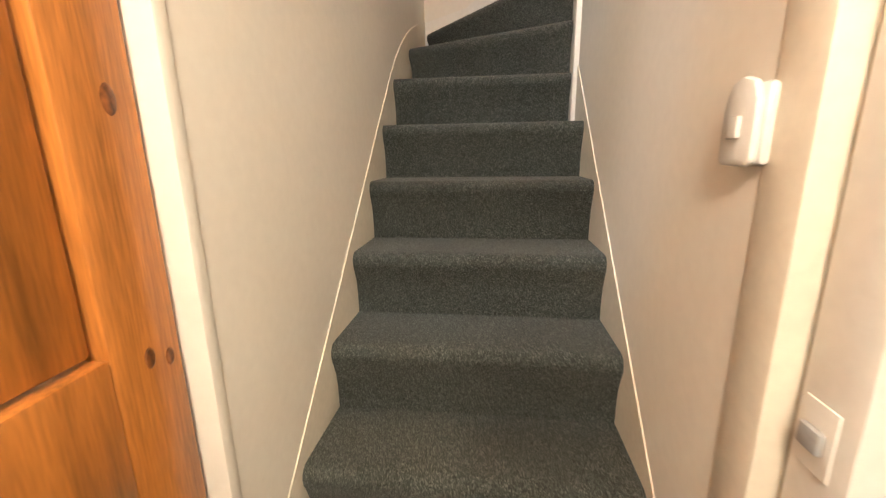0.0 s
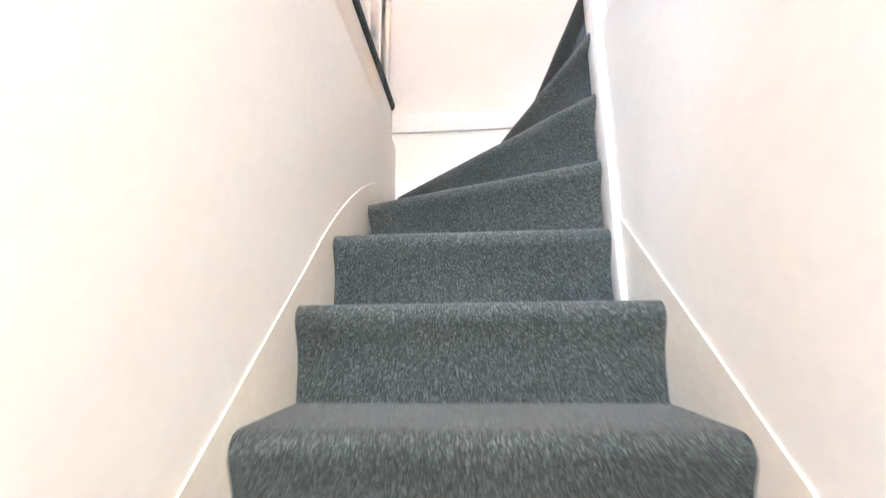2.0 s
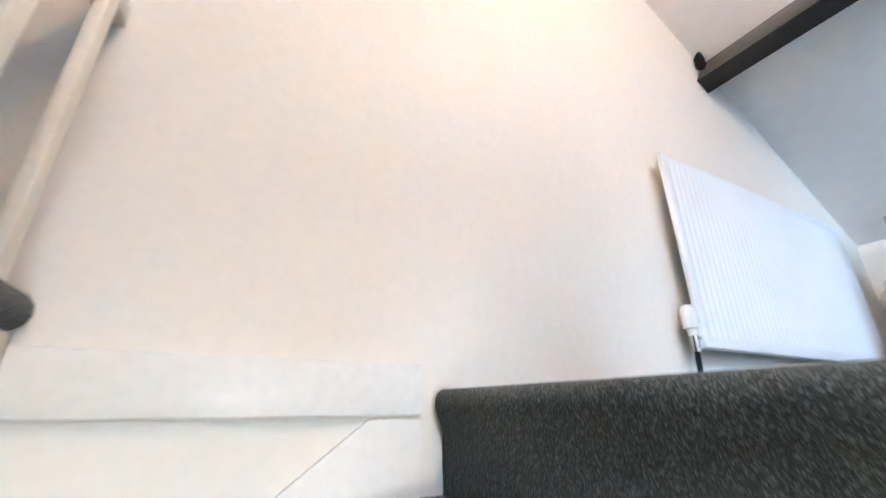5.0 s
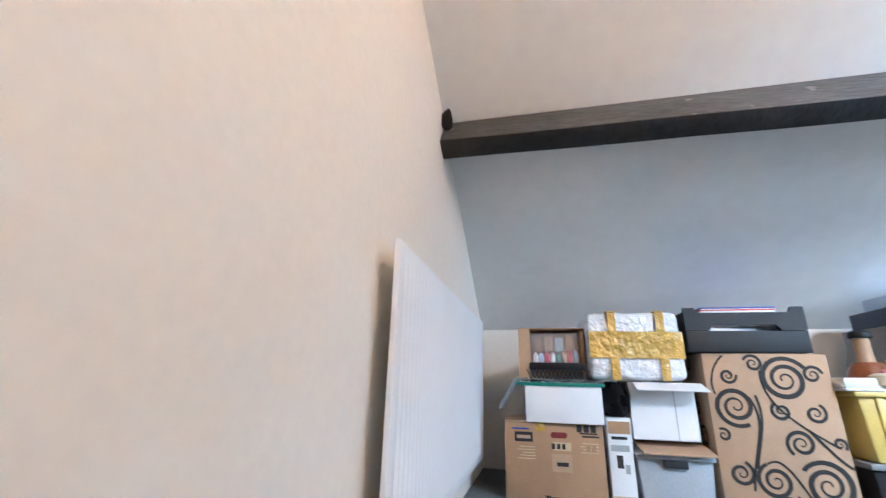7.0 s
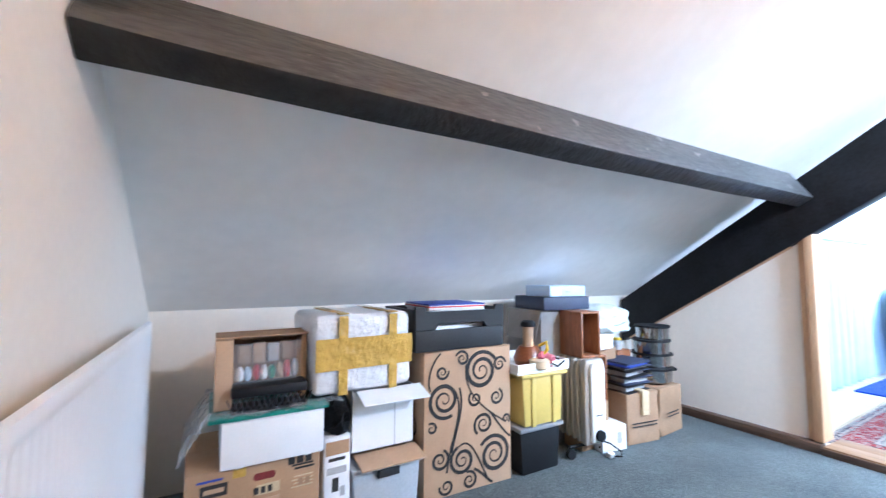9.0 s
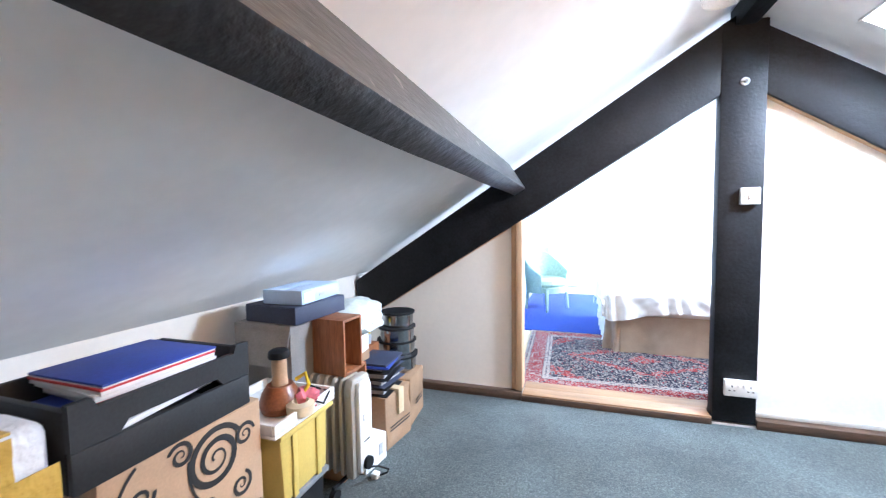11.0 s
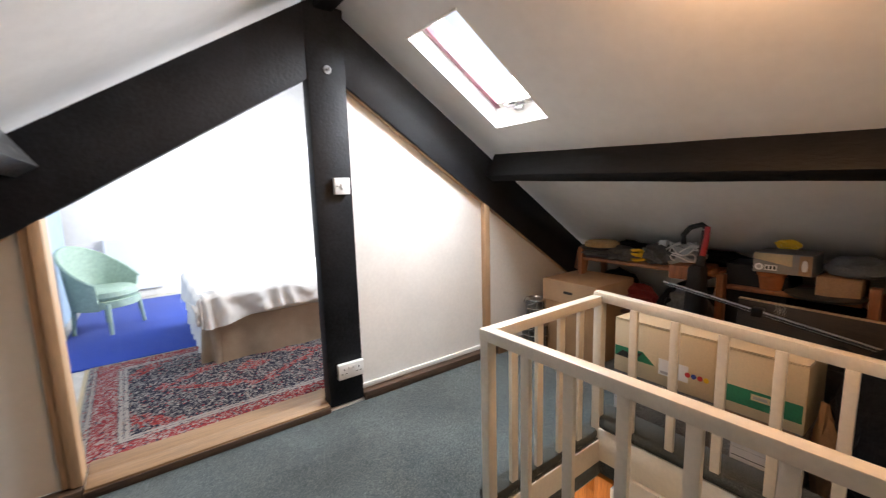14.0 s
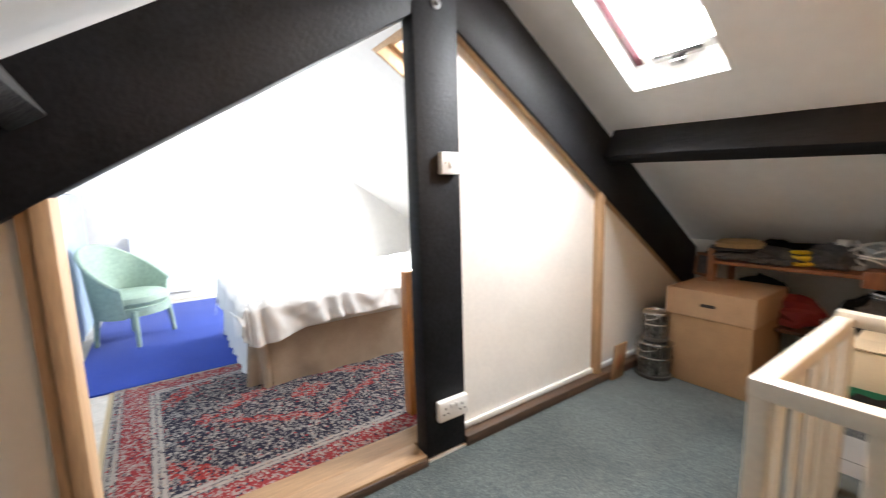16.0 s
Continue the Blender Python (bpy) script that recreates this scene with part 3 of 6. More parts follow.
def carpet_step(outline_back, nose, z, rise, name="step"):
    """A carpeted step: nose is the front edge (two plan points), outline_back the rest; the front is rounded over."""
    (ax, ay), (bx, by) = nose
    d = Vector((bx - ax, by - ay, 0)).normalized()
    f = Vector((d.y, -d.x, 0))   # towards the walker
    prof = [(0.026, -rise - 0.02), (0.025, -0.12), (0.020, -0.085), (0.010, -0.058), (0.002, -0.038), (0.0, -0.026), (0.002, -0.015), (0.008, -0.006), (0.018, -0.001), (0.034, 0.0)]
    bm = bmesh.new()
    n = 10
    cols = []
    for i in range(n + 1):
        p = Vector((ax, ay, 0)).lerp(Vector((bx, by, 0)), i / n)
        wob = 0.003 * noise.noise(Vector((p.x * 9, p.y * 9, z * 5)))
        cols.append([bm.verts.new(p - f * (s + wob) + Vector((0, 0, z + h))) for s, h in prof])
    fs = []
    for a, b in zip(cols, cols[1:]):
        for k in range(len(prof) - 1):
            fs.append(bm.faces.new((a[k], b[k], b[k + 1], a[k + 1])))
    top = [c[-1] for c in cols]
    back = [bm.verts.new((x, y, z)) for x, y in outline_back]
    fs.append(bm.faces.new(top + back))
    low = [bm.verts.new((v.co.x, v.co.y, z - rise - 0.02)) for v in back]
    foot = [c[0] for c in cols]
    loop_hi = [top[-1]] + back + [top[0]]
    loop_lo = [foot[-1]] + low + [foot[0]]
    for k in range(len(loop_hi) - 1):
        fs.append(bm.faces.new((loop_hi[k], loop_lo[k], loop_lo[k + 1], loop_hi[k + 1])))
    # close the ends of the rounded front
    fs.append(bm.faces.new([v for v in cols[0]]))
    fs.append(bm.faces.new([v for v in cols[-1]][::-1]))
    bmesh.ops.recalc_face_normals(bm, faces=fs)
    return part(name, bm, STAIRCARPET, stairs)


for k in range(-4, 2):
    y, z = YN2 - (2 - k) * GO, -(6 - k) * RISE
    carpet_step([(SXR, y + GO + 0.03), (SXL, y + GO + 0.03)], ((SXL, y), (SXR, y)), z, RISE)
NX, NY = NEWEL[0] - 0.034, NEWEL[1]
carpet_step([(NX, 0.02), (SXL, 0.12)], ((SXL, YN2), (NX, YN2)), -4 * RISE, RISE)
carpet_step([(NX, 0.05), (SXL, YG - 0.006)], ((SXL, 0.057), (NX, NY + 0.006)), -3 * RISE, RISE)
carpet_step([(NX, 0.10), (NX, YG - 0.006), (SXL + 0.02, YG - 0.004)], ((SXL + 0.012, YG - 0.035), (NX, NY - 0.004)), -2 * RISE, RISE)
carpet_step([(NX + 0.16, 0.0), (NX + 0.16, YG - 0.006), (0.27, YG - 0.004)], ((0.244, YG - 0.02), (NX, NY)), -1 * RISE, RISE)
carpet_step([(NX + 0.17, NY + 0.03), (NX + 0.17, YG - 0.006), (XF - 0.02, YG - 0.004)], ((XF - 0.045, YG - 0.02), (NX + 0.012, NY + 0.006)), 0.003, RISE, "top_step")


def string_board(name, x0, x1, curved):
    """A wall string: a board that follows the flight, its top edge above the nosings."""
    up = []
    end = YG - 0.01 if curved else NY - 0.03
    for i in range(0, 41):
        y = -1.37 + (end + 1.37) * i / 40
        z = -4 * RISE + (y - YN2) / GO * RISE + 0.036
        if curved and y > -0.30:
            t = (y + 0.30) / (YG + 0.29)
            h0, h1 = -4 * RISE - 0.039 / GO * RISE + 0.036, -0.310
            z = h0 + (h1 - h0) * (1.85 * t - 1.20 * t * t + 0.35 * t ** 3)
        up.append((y, z))
    lo = [(p[0], p[1] - 0.34) for p in up[::-1]]
    part(name, prism(up + lo, "x", x0, x1), CREAM, stairs, "cream gloss stair string")


string_board("string", WX0 + 0.001, WX0 + 0.029, True)
string_board("string", WX1 - 0.029, WX1 - 0.001, False)
part("gable_string", prism([(SXL, -0.62), (0.40, -0.30), (0.40, -0.05), (0.30, -0.05), (0.05, -0.24), (SXL, -0.30)], "y", YG - 0.012, YG - 0.001), WHITEGLOSS, stairs, "white gable string")
part("newel_post", box((NEWEL[0] - 0.034, NY - 0.036, -0.95), (NEWEL[0] + 0.034, NY + 0.034, 0.70), 0.005), WHITEGLOSS, stairs, "white gloss newel post")

structure("wall_stair_west", box((WX0 - T, -1.38, -0.113), (WX0, YG, 0.06)), PLASTER, "white-painted wall beside the stairs")
structure("wall_stair_west_lower", box((WX0 - T, -1.362, ZH), (WX0 + 0.0255, YG, -0.1135)), PLASTER, "white-painted wall beside the stairs")
structure("wall_stair_east", box((WX1 - 0.0255, -1.349, ZH), (WX1 + T, NY - 0.03, -0.2)), PLASTER, "white-painted wall beside the stairs")
structure("wall_stair_under_landing", box((WX1 + 0.1, NY - 0.03, ZH), (WX1 + 0.2, YG, -0.2)), PLASTER)
structure("baseboard_well_gable", box((WX0 + 0.001, YG - 0.014, -0.044), (0.40, YG - 0.001, 0.048), 0.003), WHITEGLOSS, "white board along the gable at landing level")
structure("trim_well_west", box((WX0 - 0.004, WY0, -0.11), (WX0 + 0.010, YG - 0.016, 0.062), 0.003), CREAM, "cream fascia board along the stairwell edge")
structure("trim_well_east", box((WX1 - 0.012, WY0, -0.21), (WX1 + 0.003, NY - 0.04, -0.002), 0.003), WHITEGLOSS, "cream fascia board along the stairwell edge")
structure("trim_well_south", box((WX0, WY0 - 0.012, -0.12), (WX1, WY0 + 0.006, 0.0), 0.003), CREAM, "cream fascia board along the stairwell edge")
structure("wall_well_south", box((WX0, WY0 - 0.05, -0.22), (WX1, WY0 - 0.012, -0.004)), CREAM)
kerb = bmesh.new()
tube([(WX0 - 0.004, WY0 + 0.03, 0.090), (WX0 - 0.004, YG - 0.016, 0.090)], 0.027, 12, kerb)
box((WX0 - 0.16, WY0 - 0.06, 0.0), (WX0 - 0.006, YG - 0.003, 0.116), 0.01, bm=kerb)
box((WX0 - 0.15, WY0 - 0.09, 0.0), (WX1 + 0.02, WY0 - 0.012, 0.045), 0.012, bm=kerb)
tube([(WX1 - 0.010, WY0 + 0.02, -0.010), (WX1 - 0.010, NY - 0.062, -0.010)], 0.022, 12, kerb)
structure("floor_kerb", kerb, STAIRCARPET, "carpeted kerb round the stairwell edge")

# ---- hall at the foot of the stairs ----
structure("floor_hall", box((-1.3, -3.4, ZH - 0.1), (1.4, -1.2, ZH)), CARPET, "carpeted hall floor")
structure("wall_hall_west", box((-1.4, -3.4, ZH), (-1.3, -1.38, -0.2)), PLASTER)
structure("wall_hall_east", box((1.4, -3.4, ZH), (1.5, -1.38, -0.2)), PLASTER)
structure("wall_hall_south", box((-1.4, -3.5, ZH), (1.5, -3.4, -0.2)), PLASTER)
structure("wall_hall_north_left", box((-1.3, -1.40, ZH), (WX0 - T, -1.30, -0.2)), PLASTER, "cream hall wall beside the stair door")
structure("wall_hall_north_right", box((WX1 + T, -1.40, ZH), (1.4, -1.30, -0.2)), PLASTER, "cream hall wall beside the stair door")
structure("ceiling_hall", box((-1.3, -3.4, -0.215), (1.4, WY0 - 0.05, -0.201)), CEILING)
structure("door_frame_left", box((WX0 - 0.07, -1.386, ZH), (WX0 + 0.0285, -1.3625, -0.21), 0.004), PLASTER, "cream door frame at the foot of the stairs")
structure("door_frame_right", box((WX1 - 0.0285, -1.42, ZH), (WX1 + 0.05, -1.35, -0.21), 0.006), CREAM, "cream door frame at the foot of the stairs")
jam = structure("door_architrave_right", box((WX1 - 0.002, -1.50, ZH), (WX1 + 0.07, -1.425, -0.21), 0.01), WHITEGLOSS, "chipped white architrave with a latch keep")
keep = thing("latch_keep", "worn metal latch keep with chipped paint on the architrave", "latch", (WX1 - 0.004, -1.462, ZH + 0.70))
part("plate", box((-0.002, -0.020, -0.036), (0.001, 0.020, 0.036), 0.001), WHITEGLOSS, keep)
part("staple", box((-0.010, -0.013, -0.013), (-0.002, 0.014, 0.011), 0.003), GREYCARD, keep)

door = thing("door", "varnished knotty pine panel door standing open into the hall", "door", (-0.205, -1.392, ZH + 0.012), rz=3)
DW, DH = 0.71, 1.735
for nm, a, b in (("stile", (0, 0.10), (0, DH)), ("stile", (DW - 0.10, DW), (0, DH)), ("rail", (0.1, DW - 0.1), (0, 0.2)), ("lock_rail", (0.1, DW - 0.1), (0.565, 0.75)), ("rail", (0.1, DW - 0.1), (DH - 0.1, DH)), ("muntin", (0.305, 0.405), (0.2, 0.565)), ("muntin", (0.305, 0.405), (0.75, DH - 0.1))):
    part(nm, box((-0.04, -a[1], b[0]), (0, -a[0], b[1]), 0.004), PINE, door)
for a, b in (((0.1, 0.305), (0.2, 0.565)), ((0.405, 0.61), (0.2, 0.565)), ((0.1, 0.305), (0.75, DH - 0.1)), ((0.405, 0.61), (0.75, DH - 0.1))):
    part("panel", box((-0.030, -a[1] + 0.004, b[0] + 0.004), (-0.014, -a[0] - 0.004, b[1] - 0.004), 0.006), PINE, door)
for y, z, r in ((-0.038, 1.02, 0.010), (-0.050, 0.725, 0.008), (-0.020, 0.712, 0.007), (-0.175, 0.94, 0.011), (-0.085, 1.12, 0.007)):
    part("knot", lathe([(0, 0.0), (r, 0.0), (r * 0.8, 0.0012), (0, 0.0014)], 14), KNOT, door).matrix_local = pose(0.0 if y > -0.1 else -0.0145, y, z, 0, 90, 0) @ Matrix.Diagonal((1.7, 1, 1, 1))
part("hinge", tube([(0.004, 0.004, 1.45), (0.004, 0.004, 1.53)], 0.006, 8), STEEL, door)

sw = thing("light_switch", "white rounded switch box with a cable stub on the stair wall", "light switch", (WX1 - 0.0257, -1.334, -0.962))
part("backbox", box((-0.014, -0.032, -0.044), (0, 0.032, 0.044), 0.008), WHITEPL, sw)
part("cover", prism([(-0.026, -0.044), (0.026, -0.044), (0.031, -0.036), (0.031, 0.024), (0.020, 0.046), (0, 0.052), (-0.020, 0.046), (-0.031, 0.024), (-0.031, -0.036)], "x", -0.024, -0.013, 0.005), WHITEPL, sw)
part("rocker", box((-0.029, -0.010, -0.014), (-0.023, 0.010, 0.010), 0.002), WHITEPL, sw)

# ---- balustrade round the well ----
bal = thing("balustrade", "cream-painted wooden balustrade with square balusters round the stairwell", "balustrade")
RZ = 0.745
RZ_N = 0.655    # the west rail falls towards the gable
bxE, bxW, byS = WX1 + 0.012, WX0 - 0.022, -1.497
part("corner_post", box((bxE - 0.022, byS - 0.022, -0.12), (bxE + 0.022, byS + 0.022, RZ - 0.042), 0.004), CREAM, bal)
part("corner_post", box((bxW - 0.022, byS - 0.022, -0.02), (bxW + 0.022, byS + 0.022, RZ - 0.042), 0.004), CREAM, bal)
part("handrail", box((bxE - 0.024, byS - 0.024, RZ - 0.045), (bxE + 0.024, NY + 0.03, RZ), 0.005), CREAM, bal)
part("handrail", prism([(byS - 0.024, RZ - 0.028), (YG - 0.004, RZ_N - 0.045), (YG - 0.004, RZ_N), (byS - 0.024, RZ + 0.017)], "x", bxW - 0.024, bxW + 0.024, 0.005), CREAM, bal)
part("handrail", box((bxW + 0.0245, byS - 0.024, RZ - 0.045), (bxE - 0.0245, byS + 0.024, RZ), 0.005), CREAM, bal)


def baluster(x, y, lo, w=0.038, dpt=0.020, turn=False, top=0.703):
    a, b = (dpt, w) if not turn else (w, dpt)
    part("baluster", box((x - a / 2, y - b / 2, lo), (x + a / 2, y + b / 2, top), 0.003), CREAM, bal)


for k in range(6):
    baluster(bxE, -1.305 + 0.178 * k, -0.11)
for k in range(11):
    y = -1.313 + 0.177 * k
    if y < YG - 0.03:
        baluster(bxW + 0.020, y, 0.06, 0.036, 0.018, top=RZ + 0.016 + (RZ_N - RZ - 0.016) * (y - byS) / (YG - byS) - 0.044)
for x in (0.394, 0.235, 0.085, -0.060):
    baluster(x, byS, -0.06, turn=True)

# ---- roof window in the attic ceiling ----
x0, x1, y0, y1 = SKY
win = tagged(new("window_1"), label="white-lined roof window with a maroon frame in the sloping ceiling", category="roof window", kind="structure")
th = 0.30
for nm, pts, lo, hi in (
        ("lining", [(x0 - 0.012, ceil_w(x0) - 0.002), (x0, ceil_w(x0) - 0.002), (x0 - 0.03, ceil_w(x0) + th), (x0 - 0.042, ceil_w(x0) + th)], y0 - 0.012, y1 + 0.012),
        ("lining", [(x1, ceil_w(x1) - 0.002), (x1 + 0.012, ceil_w(x1) - 0.002), (x1 - 0.01, ceil_w(x1) + th), (x1 - 0.022, ceil_w(x1) + th)], y0 - 0.012, y1 + 0.012),
        ("lining", [(x0, ceil_w(x0) - 0.001), (x1, ceil_w(x1) - 0.001), (x1 - 0.02, ceil_w(x1) + th), (x0 - 0.03, ceil_w(x0) + th)], y0 - 0.012, y0 - 0.001),
        ("lining", [(x0, ceil_w(x0) - 0.001), (x1, ceil_w(x1) - 0.001), (x1 - 0.02, ceil_w(x1) + th), (x0 - 0.03, ceil_w(x0) + th)], y1 + 0.001, y1 + 0.012)):
    part(nm, prism(pts, "y", lo, hi), WHITEGLOSS, win)


def on_roof(x, up):
    return (x - math.sin(PITCH) * up, ceil_w(x) + math.cos(PITCH) * up)


def bar(xa, xb, ya, yb, u0, u1, m, nm, label=""):
    p = [on_roof(xa, u0), on_roof(xb, u0), on_roof(xb, u1), on_roof(xa, u1)]
    return part(nm, prism(p, "y", ya, yb, 0.002), m, win, label)


bar(x0 + 0.045, x1 + 0.03, y0 + 0.002, y0 + 0.042, 0.10, 0.145, MAROON, "sash_rail", "maroon sash rail")
bar(x0 + 0.045, x1 + 0.03, y1 - 0.022, y1 - 0.002, 0.10, 0.145, WHITEGLOSS, "sash_rail")
bar(x0 + 0.045, x0 + 0.09, y0 + 0.043, y1 - 0.023, 0.10, 0.145, WHITEGLOSS, "sash_rail")
bar(x1 - 0.02, x1 + 0.03, y0 + 0.043, y1 - 0.023, 0.10, 0.145, WHITEGLOSS, "sash_rail")
bar(x0 + 0.05, x0 + 0.085, y0 + 0.10, y1 - 0.10, 0.085, 0.099, STEEL, "catch_bar", "metal catch bar")
bar(x0 + 0.035, x0 + 0.060, (y0 + y1) / 2 - 0.03, (y0 + y1) / 2 + 0.03, 0.06, 0.084, STEEL, "catch", "metal window catch")
pane = bar(x0 + 0.09, x1 - 0.02, y0 + 0.042, y1 - 0.022, 0.118, 0.124, PANE, "pane", "clear glass pane")
pane.visible_shadow = False

x0, x1, y0, y1 = BSKY
bwin = tagged(new("window_2"), label="pine-lined roof window in the bedroom ceiling", category="roof window", kind="structure")
for a in ((x0, x1, y0 + 0.001, y0 + 0.03), (x0, x1, y1 - 0.03, y1 - 0.001), (x0 + 0.001, x0 + 0.03, y0 + 0.03, y1 - 0.03), (x1 - 0.03, x1 - 0.001, y0 + 0.03, y1 - 0.03)):
    p = [on_roof(a[0], -0.004), on_roof(a[1], -0.004), on_roof(a[1], 0.17), on_roof(a[0], 0.17)]
    part("lining", prism(p, "y", a[2], a[3], 0.003), RAWPINE, bwin)
for a in ((x0 + 0.03, x1 - 0.03, y0 + 0.031, y0 + 0.08), (x0 + 0.03, x1 - 0.03, y1 - 0.08, y1 - 0.031), (x0 + 0.03, x0 + 0.08, y0 + 0.081, y1 - 0.081), (x1 - 0.08, x1 - 0.03, y0 + 0.081, y1 - 0.081)):
    p = [on_roof(a[0], 0.09), on_roof(a[1], 0.09), on_roof(a[1], 0.14), on_roof(a[0], 0.14)]
    part("sash_rail", prism(p, "y", a[2], a[3], 0.003), RAWPINE, bwin)
bp = part("pane", prism([on_roof(x0 + 0.08, 0.11), on_roof(x1 - 0.08, 0.11), on_roof(x1 - 0.08, 0.118), on_roof(x0 + 0.08, 0.118)], "y", y0 + 0.08, y1 - 0.08), PANE, bwin, "clear glass pane")
bp.visible_shadow = False

# ---- east side: things stacked under the eaves ----


def carton(name, label, at, size, m, rz=0.0, bev=0.004, category="box", group=""):
    """A closed carton: a body and two lid flaps with a seam. Local axes: x into the eaves, y along the wall."""
    t = thing(name, label, category, at, rz, group)
    w, d, h = size[1], size[0], size[2]
    part("body", box((0, -w / 2, 0), (d, w / 2, h - 0.004), bev), m, t)
    part("flap", box((0.001, -w / 2 + 0.001, h - 0.004), (d / 2 - 0.001, w / 2 - 0.001, h), 0.001), m, t)
    part("flap", box((d / 2 + 0.001, -w / 2 + 0.001, h - 0.004), (d - 0.001, w / 2 - 0.001, h), 0.001), m, t)
    return t


def front_mark(t, y0, y1, z0, z1, m, name="print", x=0.0):
    """Print on the face that looks into the room."""
    return part(name, box((x - 0.0016, min(y0, y1), z0), (x + 0.0004, max(y0, y1), z1)), m, t)


# printed carton by the radiator
tb = carton("cardboard_box", "printed brown cardboard carton with a red hand hole on the carpet", (2.50, 0.150, 0), (0.40, 0.43, 0.318), CARD, 2)
front_mark(tb, 0.09, 0.17, 0.235, 0.275, INK)
front_mark(tb, 0.10, 0.16, 0.248, 0.262, CARD2, x=-0.001)
front_mark(tb, 0.105, 0.18, 0.285, 0.292, BLUEINK)
part("hand_hole", prism([(-0.055, 0.255), (0.005, 0.255), (0.012, 0.265), (0.005, 0.279), (-0.055, 0.279), (-0.062, 0.268)], "x", -0.002, 0.001), REDINK, tb, "dark red printed hand hole")
for k in range(3):
    front_mark(tb, -0.125 - 0.03 * k, -0.103 - 0.03 * k, 0.283, 0.312, INK)
front_mark(tb, -0.195, -0.125, 0.262, 0.269, INK)
front_mark(tb, -0.075, 0.01, 0.12, 0.19, CARD2)
front_mark(tb, -0.06, -0.01, 0.142, 0.158, INK, x=-0.001)
front_mark(tb, -0.075, 0.00, 0.205, 0.238, OLDPAPER)
for k in range(3):
    front_mark(tb, -0.05 + 0.022 * k, -0.036 + 0.022 * k, 0.21, 0.232, INK, x=-0.001)
for k in range(5):
    front_mark(tb, 0.08, 0.16 - 0.012 * (k % 3), 0.165 + 0.012 * k, 0.168 + 0.012 * k, OLDPAPER)
for k in range(4):
    front_mark(tb, -0.19, -0.115 - 0.01 * (k % 2), 0.20 + 0.012 * k, 0.203 + 0.012 * k, OLDPAPER)
front_mark(tb, -0.10, 0.03, 0.018, 0.021, INK)
part("tape", box((-0.002, 0.035, 0.28), (0.40, 0.075, 0.3195), 0.0005), TAPE, tb, "brown packing tape")

for k in range(6):
    front_mark(tb, 0.085, 0.165 - 0.014 * (k % 3), 0.060 + 0.010 * (k % 3), 0.0625 + 0.010 * (k % 3), CARDIN)
for k in range(2):
    front_mark(tb, -0.155 - 0.025 * k, -0.138 - 0.025 * k, 0.205, 0.232, CARDIN, x=-0.001)
front_mark(tb, -0.19, -0.115, 0.275, 0.281, INK, x=-0.001)
for y in (0.035, -0.105):
    part("arrow", prism([(y, 0.012), (y + 0.014, 0.026), (y - 0.014, 0.026)], "x", -0.002, 0.0005), INK, tb)

wb = carton("white_box", "plain white card box on the printed carton", (2.475, 0.097, 0.319), (0.38, 0.336, 0.155), WHITECARD, 0)
for y in (-0.11, 0.11):
    part("lid_tab", box((-0.003, y - 0.012, 0.0), (0.0, y + 0.012, 0.006), 0.001), WHITECARD, wb)
gs = thing("green_board", "green board wrapped in loose clear plastic on the white box", "board", (2.47, 0.105, 0.475))
part("board", box((0, -0.19, 0.0), (0.38, 0.20, 0.016), 0.003), GREENSHEET, gs)


def film(u, v):
    y = -0.24 + 0.58 * u
    side = max(0.0, y - 0.205)
    n1, n2 = noise.noise(Vector((u * 9, v * 7, 0))), noise.noise(Vector((u * 21, v * 17, 4)))
    return (-0.035 + 0.42 * v + 0.018 * n1, y - side * 0.45 + 0.010 * n2, 0.026 + 0.016 * n2 + 0.010 * n1 - side * 0.95)


part("plastic_wrap", sheet(48, 30, film, 0.001), CLOUDFILM, gs, "crumpled clear plastic film")

mb = thing("display_box", "open cardboard display carton with a clear window of small goods", "box", (2.51, 0.135, 0.505))
part("back_panel", box((0.16, -0.155, 0.0), (0.175, 0.155, 0.245), 0.002), CARDIN, mb)
part("side_panel", box((0.0, 0.10, 0.0), (0.16, 0.155, 0.235), 0.003), CARD2, mb)
part("side_panel", box((0.05, -0.155, 0.0), (0.16, -0.135, 0.235), 0.003), CARD, mb)
part("top_panel", box((0.03, -0.155, 0.236), (0.18, 0.155, 0.242), 0.001), CARDIN, mb)
part("window", box((0.035, -0.13, 0.065), (0.037, 0.098, 0.215)), CLEARFILM, mb, "clear plastic window")
rnd = random.Random(4)
for k, m in enumerate((WHITECARD, BLUEBOX, REDPRINT, WHITEPL, GREENINK, CARD2, REDPRINT, BLUEBOX)):
    y = 0.075 - 0.027 * k
    part("packet", lump((0.05, 0.028, 0.05 + 0.02 * rnd.random()), k, 0.2, 2, c=(0.08, y, 0.075)), m, mb)
for k in range(4):
    part("packet", box((0.09, 0.04 - 0.05 * k, 0.135), (0.12, 0.08 - 0.05 * k, 0.20 + 0.01 * (k % 2)), 0.004), (CARDIN, CARD2, GREYCARD, CARD)[k], mb)
tr = thing("lattice_tray", "black plastic tray with a lattice front on the green board", "tray", (2.475, 0.125, 0.495))
part("tray_base", box((0, -0.135, 0.0), (0.10, 0.115, 0.012), 0.003), BLACKPL, tr)
part("rim", box((0.0, -0.135, 0.052), (0.10, 0.115, 0.085), 0.006), BLACKPL, tr)
for k in range(14):
    y = -0.13 + 0.0185 * k
    for s in (1, -1):
        part("lattice_bar", tube([(-0.003, y, 0.012), (-0.003, y + 0.018 * s, 0.053)], 0.0022, 5), GREYPL if s > 0 else BLACKPL, tr)

